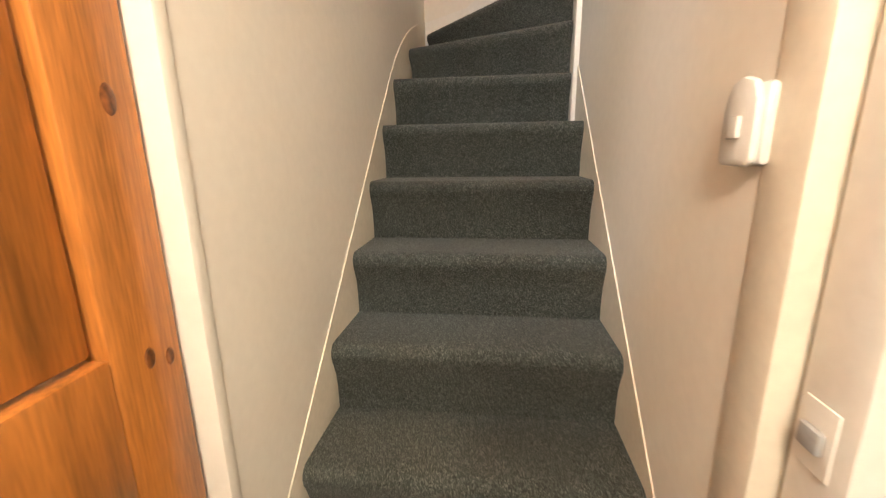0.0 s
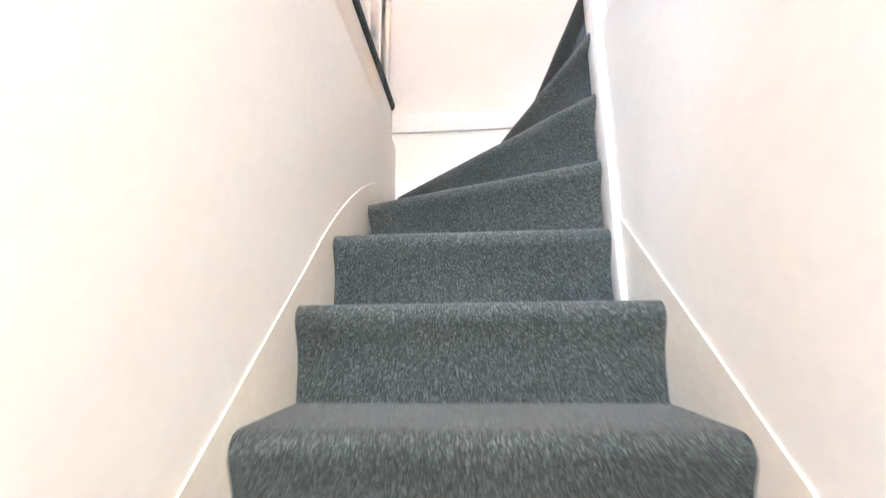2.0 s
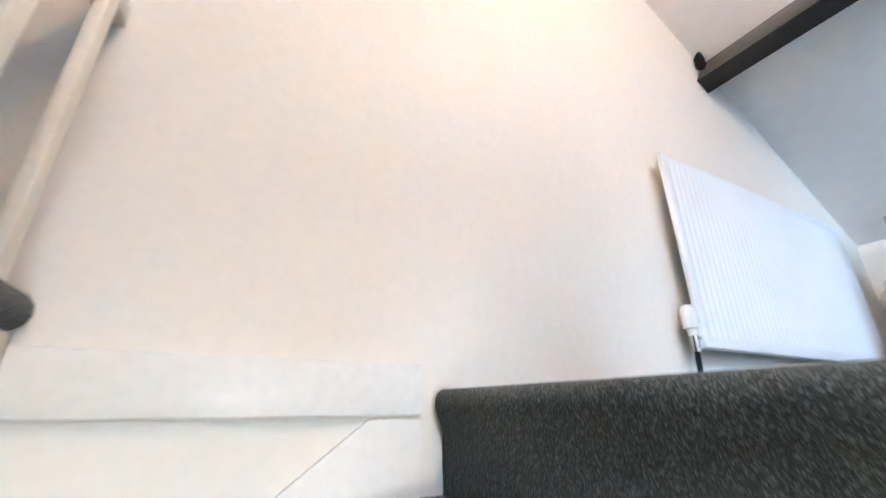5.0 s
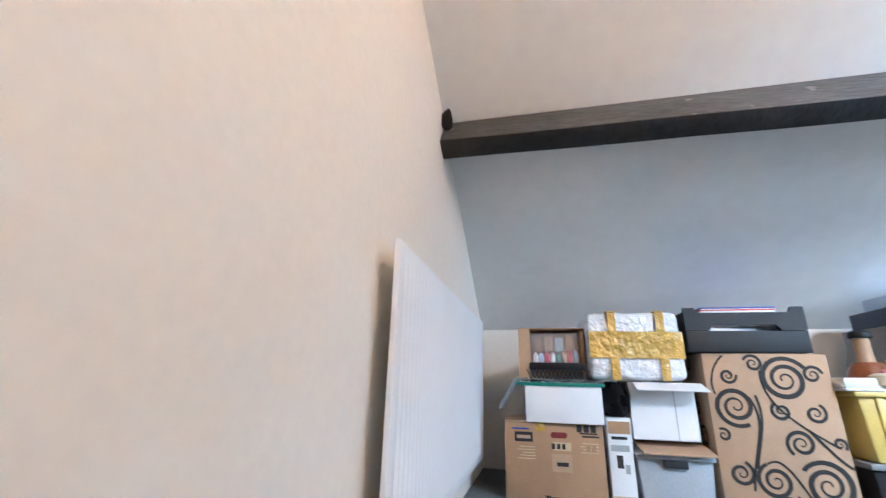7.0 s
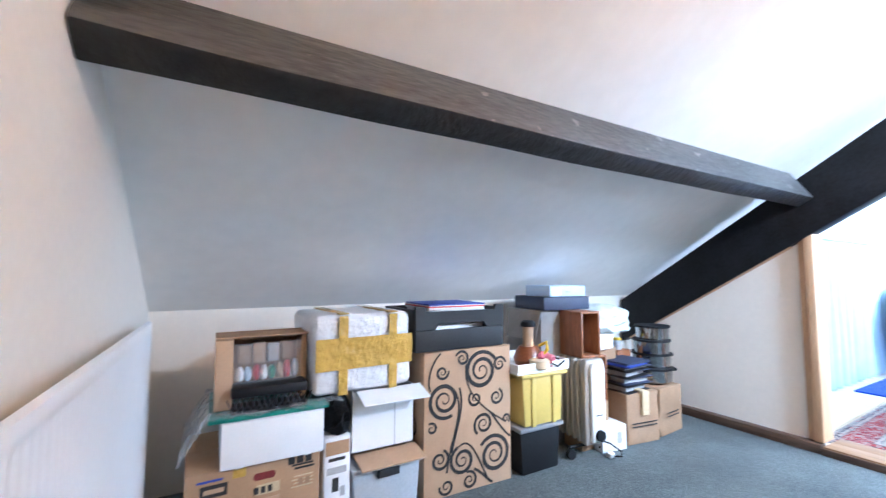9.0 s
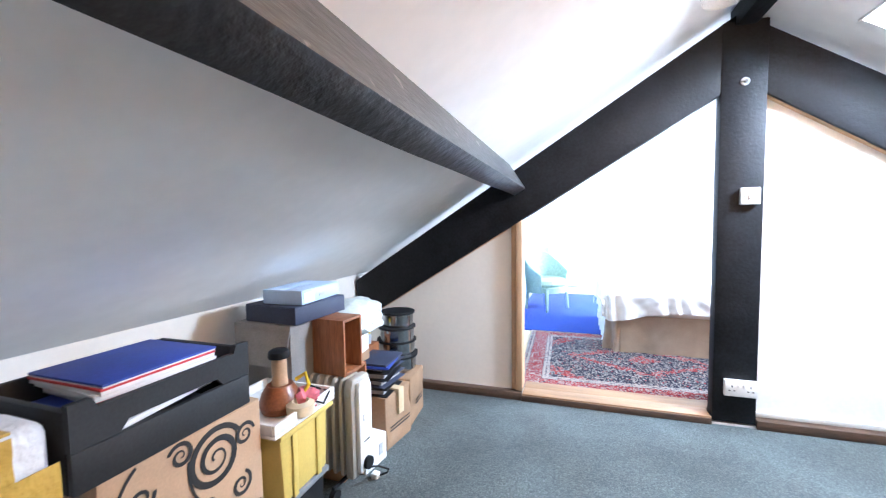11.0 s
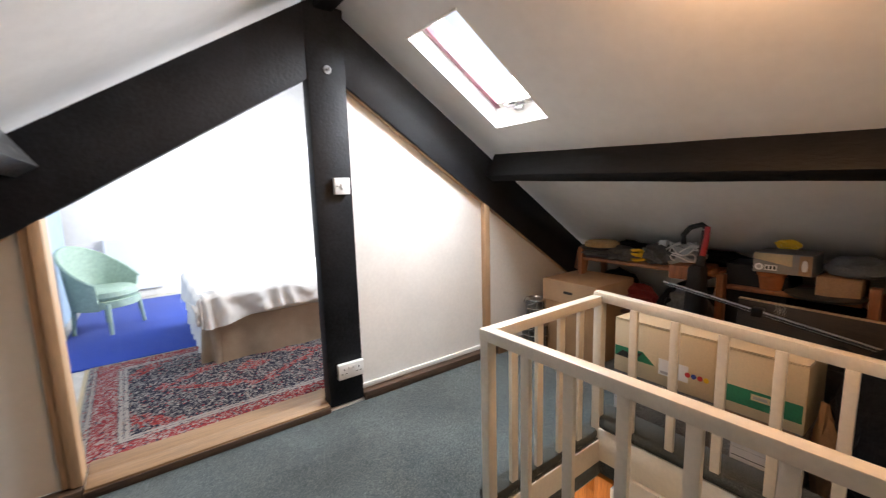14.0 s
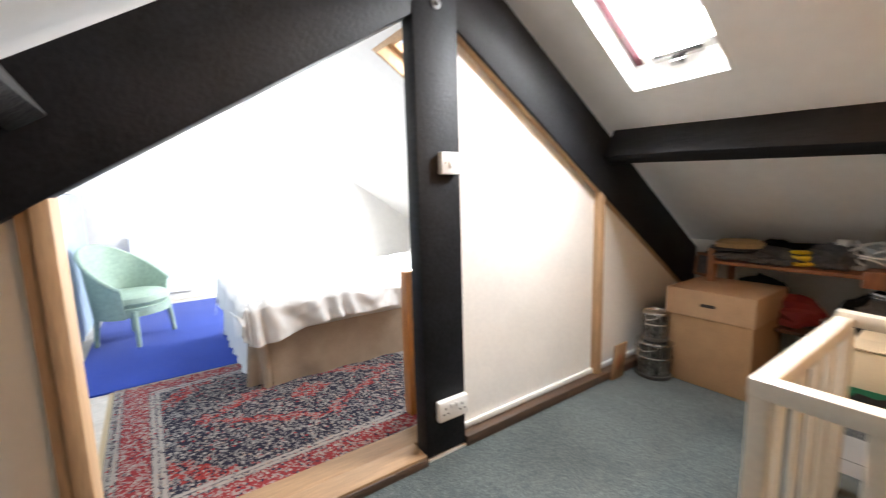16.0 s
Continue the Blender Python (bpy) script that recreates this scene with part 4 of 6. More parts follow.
pb = carton("tall_box", "tall narrow white printed product box on the carpet", (2.50, -0.130, 0), (0.16, 0.10, 0.35), WHITECARD, 3)
front_mark(pb, -0.046, 0.046, 0.285, 0.335, CARD)
front_mark(pb, -0.03, 0.035, 0.262, 0.274, INK)
front_mark(pb, -0.035, 0.04, 0.215, 0.24, GREYCARD)
front_mark(pb, -0.005, 0.02, 0.15, 0.20, INK)
front_mark(pb, -0.03, -0.012, 0.13, 0.165, GREYCARD)
front_mark(pb, -0.046, 0.046, 0.01, 0.045, CREAMCARD)
dk = thing("dark_bag", "black cloth bag pushed between the boxes", "bag", (2.60, -0.13, 0.352))
part("bag_body", lump((0.24, 0.15, 0.16), 6, 0.3), DARKSTUFF, dk)

bin_ = thing("plastic_crate", "pale grey plastic storage crate with a cardboard flap on top", "crate", (2.495, -0.335, 0))
part("body", prism([(-0.13, 0.0), (0.13, 0.0), (0.146, 0.20), (-0.146, 0.20)], "x", 0.005, 0.38, 0.008), BINPL, bin_)
part("rim", box((-0.012, -0.152, 0.195), (0.392, 0.152, 0.214), 0.005), BINPL, bin_)
part("grip", box((-0.016, -0.045, 0.165), (0.004, 0.045, 0.196), 0.003), GREYPL, bin_, "dark hand grip")
part("cardboard_flap", prism([(-0.05, 0.218), (0.19, 0.255), (0.19, 0.261), (-0.05, 0.224)], "y", -0.15, 0.125), CARD2, bin_, "brown cardboard flap")

ob_ = thing("open_box", "open white cardboard box with raised flaps on the plastic crate", "box", (2.525, -0.325, 0.262))
for a, b in (((0.0, -0.135, 0), (0.004, 0.135, 0.235)), ((0.296, -0.135, 0), (0.30, 0.135, 0.24)), ((0.0, 0.131, 0), (0.30, 0.135, 0.24)), ((0.0, -0.135, 0), (0.30, -0.131, 0.24)), ((0.0, -0.135, 0), (0.30, 0.135, 0.004))):
    part("side", box(a, b), WHITECARD, ob_)
part("flap", prism([(0.0, 0.236), (-0.10, 0.205), (-0.10, 0.209), (0.0, 0.24)], "y", -0.165, 0.115), WHITECARD, ob_)
part("seam", box((-0.001, -0.05, 0.0), (0.0, -0.047, 0.23)), GREYCARD, ob_)

pk = thing("taped_parcel", "bulging white plastic-wrapped parcel bound with brown tape", "parcel", (2.50, -0.235, 0.508), rz=3)
bm = box((0, -0.205, 0.0), (0.36, 0.205, 0.305), 0.03, 3)
bmesh.ops.subdivide_edges(bm, edges=bm.edges[:], cuts=3, use_grid_fill=True)
for v in bm.verts:
    v.co += Vector((noise.noise(v.co * 11), noise.noise(v.co * 11 + Vector((5, 0, 0))), noise.noise(v.co * 11 + Vector((0, 9, 0))))) * 0.008
part("wrap", bm, PARCEL, pk)


def tape_band(y0, y1, z0, z1):
    def f(u, v):
        y, z = y0 + (y1 - y0) * u, z0 + (z1 - z0) * v
        return (-0.010 + 0.004 * noise.noise(Vector((y * 30, z * 30, 2))), y, z)
    part("tape", sheet(12, 12, f, 0.002), TAPE, pk, "glossy brown packing tape")


tape_band(-0.205, 0.20, 0.095, 0.215)
tape_band(0.075, 0.112, 0.0, 0.30)
tape_band(-0.135, -0.098, 0.0, 0.30)
for y in (0.092, -0.117):
    part("tape", box((-0.006, y - 0.02, 0.305), (0.36, y + 0.02, 0.311), 0.001), TAPE, pk)

# swirl-printed carton: volutes drawn as raised ink ribbons
sb = carton("swirl_box", "tall brown carton printed with large black swirls on the carpet", (2.505, -0.735, 0), (0.36, 0.46, 0.63), CARD2, -2)


def volute(y, z, r, turns, start, hand, w, t):
    """One ink spiral, wound in from radius r."""
    bm = bmesh.new()
    n = int(26 * turns)
    prev = None
    for i in range(n + 1):
        s = i / n
        rad = r * (1 - 0.90 * s)
        ang = start + hand * turns * 2 * math.pi * s
        ww = w * (0.45 + 0.75 * math.sin(math.pi * min(1, 0.25 + s)))
        c, d = (y + rad * math.cos(ang), z + rad * math.sin(ang)), (math.cos(ang), math.sin(ang))
        pair = [bm.verts.new((-0.002, c[0] + d[0] * ww / 2 * k, c[1] + d[1] * ww / 2 * k)) for k in (1, -1)]
        if prev:
            bm.faces.new((prev[0], pair[0], pair[1], prev[1]))
        prev = pair
    return part("swirl", bm, INK, t, "black printed swirl")


def vine(pts, w, t):
    bm = bmesh.new()
    prev = None
    n = 24
    for i in range(n + 1):
        s = i / n
        a, b, c, d = [Vector(p) for p in pts]
        p = a * (1 - s) ** 3 + b * 3 * s * (1 - s) ** 2 + c * 3 * s * s * (1 - s) + d * s ** 3
        g = (b - a) * 3 * (1 - s) ** 2 + (c - b) * 6 * s * (1 - s) + (d - c) * 3 * s * s
        q = Vector((-g.y, g.x)).normalized() * w / 2
        pair = [bm.verts.new((-0.002, *(p + q))), bm.verts.new((-0.002, *(p - q)))]
        if prev:
            bm.faces.new((prev[0], pair[0], pair[1], prev[1]))
        prev = pair
    part("swirl", bm, INK, t, "black printed swirl")


SWIRLS = [(0.142, 0.536, 0.032, 1.7, 3.0, 1), (0.132, 0.414, 0.080, 2.3, 4.2, 1), (-0.064, 0.525, 0.090, 2.5, 2.6, -1), (0.040, 0.588, 0.036, 1.7, 0.4, 1), (-0.165, 0.545, 0.036, 1.7, 3.0, -1),
          (-0.028, 0.400, 0.036, 1.7, 1.0, -1), (-0.145, 0.395, 0.038, 1.7, 2.0, 1), (-0.073, 0.280, 0.052, 2.0, 5.4, 1), (-0.132, 0.135, 0.088, 2.4, 0.6, 1), (0.155, 0.160, 0.046, 1.8, 2.0, 1),
          (0.040, 0.140, 0.064, 2.1, 1.2, -1), (0.122, 0.042, 0.036, 1.6, 0.2, -1), (0.005, 0.045, 0.040, 1.7, 1.2, 1), (-0.200, 0.285, 0.024, 1.4, 4.0, -1), (0.195, 0.300, 0.026, 1.4, 1.0, 1)]
for y, z, r, turns, start, way in SWIRLS:
    volute(y, z, r, turns, start, way, 0.0065 + 0.105 * r, sb)
for y, z, r, turns, start, way in SWIRLS[1:12:2]:
    volute(y * 0.8, z, r * 0.95, turns, start, way, 0.006 + 0.10 * r, sb).matrix_local = pose(0.18, 0.2282, 0, 0, 0, -90)
vine([(0.055, 0.46), (0.025, 0.36), (0.075, 0.28), (0.095, 0.18)], 0.010, sb)
vine([(-0.110, 0.33), (-0.150, 0.28), (-0.190, 0.22), (-0.225, 0.20)], 0.010, sb)
vine([(-0.020, 0.09), (-0.060, 0.07), (-0.090, 0.03), (-0.120, 0.01)], 0.012, sb)
vine([(0.08, 0.45), (0.02, 0.35), (0.10, 0.25), (0.12, 0.10)], 0.009, sb)
vine([(0.02, 0.56), (0.03, 0.45), (-0.02, 0.38), (-0.20, 0.27)], 0.008, sb)
vine([(0.15, 0.62), (0.20, 0.58), (0.22, 0.50), (0.20, 0.46)], 0.008, sb)
vine([(0.06, 0.20), (0.00, 0.24), (-0.03, 0.16), (-0.10, 0.02)], 0.008, sb)

cr = thing("black_crate", "dark grey folding plastic crate with magazines, standing on the swirl box", "crate", (2.495, -0.690, 0.634))
part("front_panel", prism([(-0.235, 0.0), (0.235, 0.0), (0.235, 0.092), (-0.235, 0.092)], "x", 0.0, 0.018, 0.004), GREYPL, cr)
part("front_panel", prism([(-0.235, 0.094), (-0.14, 0.094), (-0.12, 0.118), (0.12, 0.118), (0.14, 0.094), (0.235, 0.094), (0.235, 0.195), (0.19, 0.195), (0.18, 0.172), (-0.18, 0.172), (-0.19, 0.195), (-0.235, 0.195)], "x", 0.0, 0.018), GREYPL, cr)
for nm, a, b in (("side_panel", (0.019, -0.235, 0.0), (0.36, -0.217, 0.18)), ("side_panel", (0.019, 0.217, 0.0), (0.36, 0.235, 0.18)), ("back_panel", (0.342, -0.216, 0.0), (0.36, 0.216, 0.18)), ("base", (0.019, -0.216, 0.0), (0.341, 0.216, 0.015))):
    part(nm, box(a, b, 0.004), GREYPL, cr)
rnd = random.Random(8)
for k, (m, z) in enumerate(((WHITECARD, 0.10), (BLUEINK, 0.125), (REDPRINT, 0.15), (WHITECARD, 0.172), (REDPRINT, 0.186), (BLUEINK, 0.196))):
    mg = thing("magazine", "glossy magazine lying in the grey crate", "magazine", (2.53, -0.70 + 0.02 * rnd.random(), 0.634 + z), rz=rnd.uniform(-9, 9), group="magazines in the crate")
    part("cover", box((0, -0.15, 0), (0.27, 0.15, 0.006), 0.001), m, mg)
    part("page_block", box((0.002, -0.148, -0.011), (0.268, 0.148, -0.0005), 0.001), WHITECARD, mg)

bb = thing("lidded_crate", "black plastic storage box with a grey lid on the carpet", "storage box", (2.47, -1.140, 0))
part("body", prism([(-0.13, 0), (0.13, 0), (0.145, 0.205), (-0.145, 0.205)], "x", 0.01, 0.36, 0.008), BLACKPL, bb)
part("lid", box((-0.008, -0.158, 0.205), (0.378, 0.158, 0.228), 0.007), LIDGREY, bb, "mid-grey plastic lid")
yt = thing("yellow_tub", "bright yellow plastic tub with a flared rim on the black box", "storage tub", (2.455, -1.150, 0.229))
part("body", prism([(-0.135, 0), (0.135, 0), (0.150, 0.245), (-0.150, 0.245)], "x", 0.012, 0.34, 0.012), YELLOWPL, yt)
part("rim", box((-0.008, -0.168, 0.236), (0.36, 0.168, 0.256), 0.007), YELLOWPL, yt)
for y in (-0.075, 0.075):
    part("rib", prism([(y - 0.014, 0.0), (y + 0.014, 0.0), (y + 0.014, 0.24), (y - 0.014, 0.24)], "x", 0.004, 0.014, 0.003), YELLOWPL, yt)
for tub_thing in (bb, yt):
    tub_thing.scale.y = 0.9
wt = thing("white_tray", "shallow white plastic tray of oddments on the yellow tub", "tray", (2.45, -1.145, 0.486))
part("base", box((0, -0.17, 0.0), (0.34, 0.17, 0.012), 0.004), WHITEPL, wt)
for a, b in (((0, -0.17, 0.012), (0.012, 0.17, 0.05)), ((0.328, -0.17, 0.012), (0.34, 0.17, 0.05)), ((0.012, -0.17, 0.012), (0.328, -0.158, 0.05)), ((0.012, 0.158, 0.012), (0.328, 0.17, 0.05))):
    part("side", box(a, b, 0.003), WHITEPL, wt)
bt = thing("toy_lantern", "orange-brown toy lantern with a pale neck in the white tray", "lantern", (2.57, -1.145, 0.50))
part("body", lathe([(0.0, 0), (0.068, 0.004), (0.078, 0.03), (0.066, 0.07), (0.046, 0.10)], 24), ORANGETOY, bt)
part("neck", lathe([(0.030, 0.10), (0.027, 0.13), (0.027, 0.20)], 20), CARD2, bt, "pale label round the neck")
part("cap", lathe([(0.038, 0.20), (0.040, 0.206), (0.036, 0.224), (0.024, 0.232)], 20), BLACKPL, bt, "black cap")
part("handle", tube([(-0.07, -0.02, 0.04), (-0.09, -0.05, 0.09), (-0.06, -0.07, 0.12), (-0.03, -0.05, 0.10)], 0.008, 8), YELLOWTOY, bt, "yellow handle")
pt = thing("toy_bundle", "pink and cream plastic toys heaped in the white tray", "toys", (2.50, -1.19, 0.50))
part("pink_piece", lump((0.11, 0.12, 0.075), 12, 0.4), PINKTOY, pt, "pink plastic piece")
part("cream_ring", lathe([(0.030, 0.0), (0.048, 0.01), (0.050, 0.045), (0.030, 0.055), (0.022, 0.03)], 22, c=(-0.03, 0.06, 0.0)), CREAMCARD, pt)
part("cable", tube([(-0.05, 0.02, 0.04), (-0.065, -0.03, 0.01), (-0.05, -0.09, 0.03), (0.0, -0.12, 0.02), (0.05, -0.08, 0.05)], 0.004, 6), BLACKPL, pt, "black cable")

# oil-filled heater, its control end towards the room
oh = thing("oil_heater", "cream oil-filled radiator on castors with a white control end", "heater", (2.40, -1.475, 0), rz=-6)
for k in range(9):
    x = 0.085 + 0.042 * k
    part("fin", prism([(-0.068, 0.085), (0.068, 0.085), (0.072, 0.12), (0.072, 0.48), (0.055, 0.515), (-0.055, 0.515), (-0.072, 0.48), (-0.072, 0.12)], "x", x - 0.010, x + 0.010, 0.008), RADCREAM, oh)
for z in (0.12, 0.475):
    part("pipe", tube([(0.06, 0, z), (0.44, 0, z)], 0.022, 12), RADCREAM, oh)
part("end_cover", prism([(-0.07, 0.08), (0.07, 0.08), (0.072, 0.48), (0.058, 0.522), (-0.058, 0.522), (-0.072, 0.48)], "x", 0.022, 0.066, 0.012), RADCREAM, oh)
part("control_panel", prism([(-0.045, 0.10), (0.045, 0.10), (0.048, 0.47), (0.036, 0.505), (-0.036, 0.505), (-0.048, 0.47)], "x", 0.0, 0.024, 0.008), WHITEPL, oh, "white control panel")
part("thermostat_knob", tube([(-0.016, 0, 0.135), (0.002, 0, 0.135)], 0.028, 20), BLACKPL, oh, "black thermostat knob")
part("switch", box((-0.005, -0.02, 0.33), (0.001, 0.02, 0.36), 0.002), WHITECARD, oh)
part("print", box((-0.002, -0.022, 0.235), (0.001, 0.022, 0.24)), INK, oh)
for x in (0.09, 0.40):
    ax = part("axle", tube([(x, -0.125, 0.062), (x, 0.125, 0.062)], 0.009, 8), BLACKPL, oh)
    for y in (-0.115, 0.115):
        part("castor", tube([(x - 0.012, y, 0.026), (x + 0.012, y, 0.026)], 0.026, 16), BLACKPL, ax)
part("cable", tube([(0.0, 0.02, 0.12), (-0.03, -0.04, 0.10), (-0.045, -0.10, 0.055), (-0.02, -0.13, 0.015), (0.02, -0.09, 0.008)], 0.0045, 8), BLACKPL, oh, "black mains cable")
part("plug", box((0.005, -0.110, 0.0), (0.040, -0.075, 0.026), 0.005), WHITEPL, oh, "white mains plug")

ub = carton("white_box", "small white printed box on the carpet beside the heater", (2.50, -1.655, 0), (0.24, 0.17, 0.135), WHITECARD, -8)
front_mark(ub, -0.05, -0.02, 0.04, 0.10, GREYCARD)
mb2 = carton("cardboard_box", "plain brown cardboard box behind the white box", (2.53, -1.60, 0), (0.30, 0.22, 0.25), CARD, 0)
ub.location.x = 2.45


def cubby(label, at, w, d, h, rz):
    """An open-fronted wooden box."""
    t = thing("shelf_cube", label, "cubby box", at, rz, group="wooden cubby boxes")
    for a, b in (((0, -w, 0.0), (d, -w + 0.012, h)), ((0, w - 0.012, 0.0), (d, w, h)), ((0, -w + 0.0125, h - 0.012), (d, w - 0.0125, h)), ((0, -w + 0.0125, 0.0), (d, w - 0.0125, 0.012)), ((d - 0.012, -w + 0.0125, 0.0125), (d, w - 0.0125, h - 0.0125))):
        part("board", box(a, b, 0.002), REDWOOD, t)
    return t


cubby("reddish-brown wooden cubby box standing on its end", (2.485, -1.525, 0.515), 0.070, 0.24, 0.252, -4)
cubby("reddish-brown wooden cubby box below another one", (2.50, -1.590, 0.252), 0.085, 0.24, 0.262, 4)
gp = thing("grey_carton", "grey card carton behind the toy tray", "box", (2.66, -1.32, 0.0))
part("body", box((0, -0.26, 0), (0.30, 0.0, 0.766), 0.004), OLDGREY, gp)
part("flap", prism([(0.001, 0.74), (0.040, 0.60), (0.044, 0.60), (0.005, 0.742)], "x", 0.0, 0.26), OLDGREY, gp)
sd = carton("shoe_box", "dark navy shoe box with a blue side under the eaves", (2.62, -1.49, 0.769), (0.28, 0.34, 0.075), NAVYCARD, -4)
sl = carton("shoe_box", "pale blue and white shoe box on the navy one", (2.64, -1.52, 0.845), (0.20, 0.30, 0.062), BLUEBOX, 2)
front_mark(sl, -0.02, 0.02, 0.02, 0.032, GREYCARD)
part("label", box((-0.0016, 0.06, 0.008), (0.0, 0.135, 0.05)), WHITECARD, sl, "white end label")

sbx = carton("white_box", "small white box beneath the carrier bag", (2.56, -1.73, 0.53), (0.20, 0.17, 0.09), WHITECARD, 5)
hold = carton("cardboard_box", "brown carton holding up the white box", (2.60, -1.77, 0.285), (0.28, 0.22, 0.244), CARDIN, 0)
bag = thing("carrier_bag", "crumpled white and green plastic carrier bag on the boxes", "carrier bag", (2.68, -1.82, 0.621))
part("bag_body", lump((0.32, 0.44, 0.165), 21, 0.24, 4, freq=2.4), BAG, bag)
for k, (m, z, r) in enumerate(((BLACKPL, 0.285, 4), (NAVYCARD, 0.33, -5), (BLACKPL, 0.372, 8), (NAVYCARD, 0.405, -3), (BLUEINK, 0.435, 10), (NAVYCARD, 0.447, 2))):
    fl = thing("folder", ("black lever-arch folder stacked on the cartons", "blue paper folder stacked on the cartons", "white paper folder stacked on the cartons")[0 if m in (BLACKPL, NAVYCARD) else 1 if m is BLUEINK else 2], "folder", (2.46, -1.90, z), rz=r, group="folders on the cartons")
    h = 0.040 if k < 3 else (0.028 if k == 3 else 0.011)
    part("cover", box((0, -0.115, 0), (0.30, 0.115, 0.004), 0.001), m, fl)
    part("cover", box((0, -0.115, h - 0.004), (0.30, 0.115, h), 0.001), m, fl)
    part("paper_block", box((0.030, -0.10, 0.0045), (0.285, 0.09, h - 0.0045), 0.001), GREYCARD, fl)


def crumpled_box(name, label, at, size, m, seed, rz):
    t = thing(name, label, "box", at, rz)
    bm = box((0, -size[1] / 2, 0), (size[0], size[1] / 2, size[2]), 0.006)
    bmesh.ops.subdivide_edges(bm, edges=bm.edges[:], cuts=4, use_grid_fill=True)
    for v in bm.verts:
        k = 0.016 if v.co.z > 0.01 else 0.0
        v.co += Vector((noise.noise(v.co * 7 + Vector((seed, 0, 0))), noise.noise(v.co * 7 + Vector((0, seed, 3))), 0.5 * noise.noise(v.co * 6 + Vector((0, 3, seed))))) * k
    part("body", bm, m, t)
    return t


cb1 = crumpled_box("cardboard_box", "battered brown carton with torn tape on the carpet", (2.44, -1.90, 0), (0.36, 0.25, 0.284), CARDIN, 3, -8)
for z in (0.10, 0.118):
    front_mark(cb1, -0.09, 0.10, z, z + 0.006, INK, x=-0.012)
part("tape", box((-0.014, -0.03, 0.16), (0.30, 0.02, 0.297), 0.001), OLDPAPER, cb1, "peeling pale tape")
cb2 = crumpled_box("cardboard_box", "battered brown carton holding the steel pots", (2.45, -2.19, 0), (0.40, 0.26, 0.280), CARDIN, 9, 5)
for z in (0.11, 0.13):
    front_mark(cb2, -0.06, 0.07, z, z + 0.006, INK, x=-0.012)
for k in range(4):
    p = thing("steel_pot", "stainless steel cooking pot with a black rim in a stack", "pot", (2.60 + 0.008 * math.sin(k * 2), -2.235 + 0.010 * math.cos(k * 3), 0.287 + 0.088 * k), group="stacked steel pots")
    r = 0.124 - 0.008 * k
    part("body", lathe([(r * 0.92, 0.0), (r * 0.97, 0.006), (r, 0.085), (r - 0.003, 0.085), (r * 0.94, 0.012), (0.0, 0.010)], 36), POTSTEEL, p)
    part("rim", lathe([(r + 0.001, 0.080), (r + 0.008, 0.078), (r + 0.008, 0.090), (r - 0.003, 0.091)], 36), BLACKPL, p, "black rim")
    part("handle", box((-r - 0.055, -0.020, 0.052), (-r + 0.004, 0.020, 0.072), 0.006), BLACKPL, p).matrix_local = pose(0, 0, 0, 0, 0, 70 + 9 * k)
wo = thing("oddments", "small jars and wooden pieces between bag and pots", "oddments", (2.70, -2.02, 0.285))
part("wooden_box", box((-0.05, -0.07, 0.0), (0.08, 0.06, 0.20), 0.004), REDWOOD, wo)
part("jar", lathe([(0.0, 0.2), (0.03, 0.202), (0.032, 0.25), (0.024, 0.26)], 16), BINPL, wo)
part("jar_lid", lathe([(0.0, 0.26), (0.026, 0.262), (0.026, 0.275), (0, 0.276)], 16), YELLOWTOY, wo, "yellow jar lid")

# ---- panel radiator on the gable wall ----
ra = thing("panel_radiator", "white enamelled panel radiator on the gable wall, cream behind", "radiator", (0, YG, 0))
RX0, RX1, RZ0, RZ1 = 1.287, 2.70, 0.125, 0.802


def fluted(x0, x1, z0, z1, y, n, out):
    """One pressed radiator sheet, 14 mm thick, with upright flutes and a rolled plain edge all round."""
    bm = bmesh.new()
    w = x1 - x0
    us = [0.0, 0.004, 0.012]
    for i in range(n):
        c = 0.030 + (w - 0.060) * (i + 0.5) / n
        us += [c - 0.011, c - 0.006, c + 0.006, c + 0.011]
    us += [w - 0.012, w - 0.004, w]
    flute = [0, 0, 0] + [0, 1, 1, 0] * n + [0, 0, 0]
    edge = [0.010, 0.002, 0.0] + [0.0] * (4 * n) + [0.0, 0.002, 0.010]
    rows = [(0.0, 0.010, 0), (0.004, 0.002, 0), (0.012, 0.0, 0), (0.030, 0.0, 0), (0.042, 0.0, 1), (z1 - z0 - 0.042, 0.0, 1), (z1 - z0 - 0.030, 0.0, 0), (z1 - z0 - 0.012, 0.0, 0), (z1 - z0 - 0.004, 0.002, 0), (z1 - z0, 0.010, 0)]
    g = [[bm.verts.new((x0 + u, y + out * (max(e, back) + 0.0042 * f * k), z0 + dz)) for u, f, e in zip(us, flute, edge)] for dz, back, k in rows]
    fs = [bm.faces.new((r0[i], r0[i + 1], r1[i + 1], r1[i])) for r0, r1 in zip(g, g[1:]) for i in range(len(us) - 1)]
    rim = g[0] + [r[-1] for r in g[1:]] + g[-1][-2::-1] + [r[0] for r in g[-2:0:-1]]
    back = [bm.verts.new((v.co.x, y + out * 0.014, v.co.z)) for v in rim]
    for i in range(len(rim)):
        j = (i + 1) % len(rim)
        fs.append(bm.faces.new((rim[i], back[i], back[j], rim[j])))
    fs.append(bm.faces.new(back))
    bmesh.ops.recalc_face_normals(bm, faces=fs)
    return bm


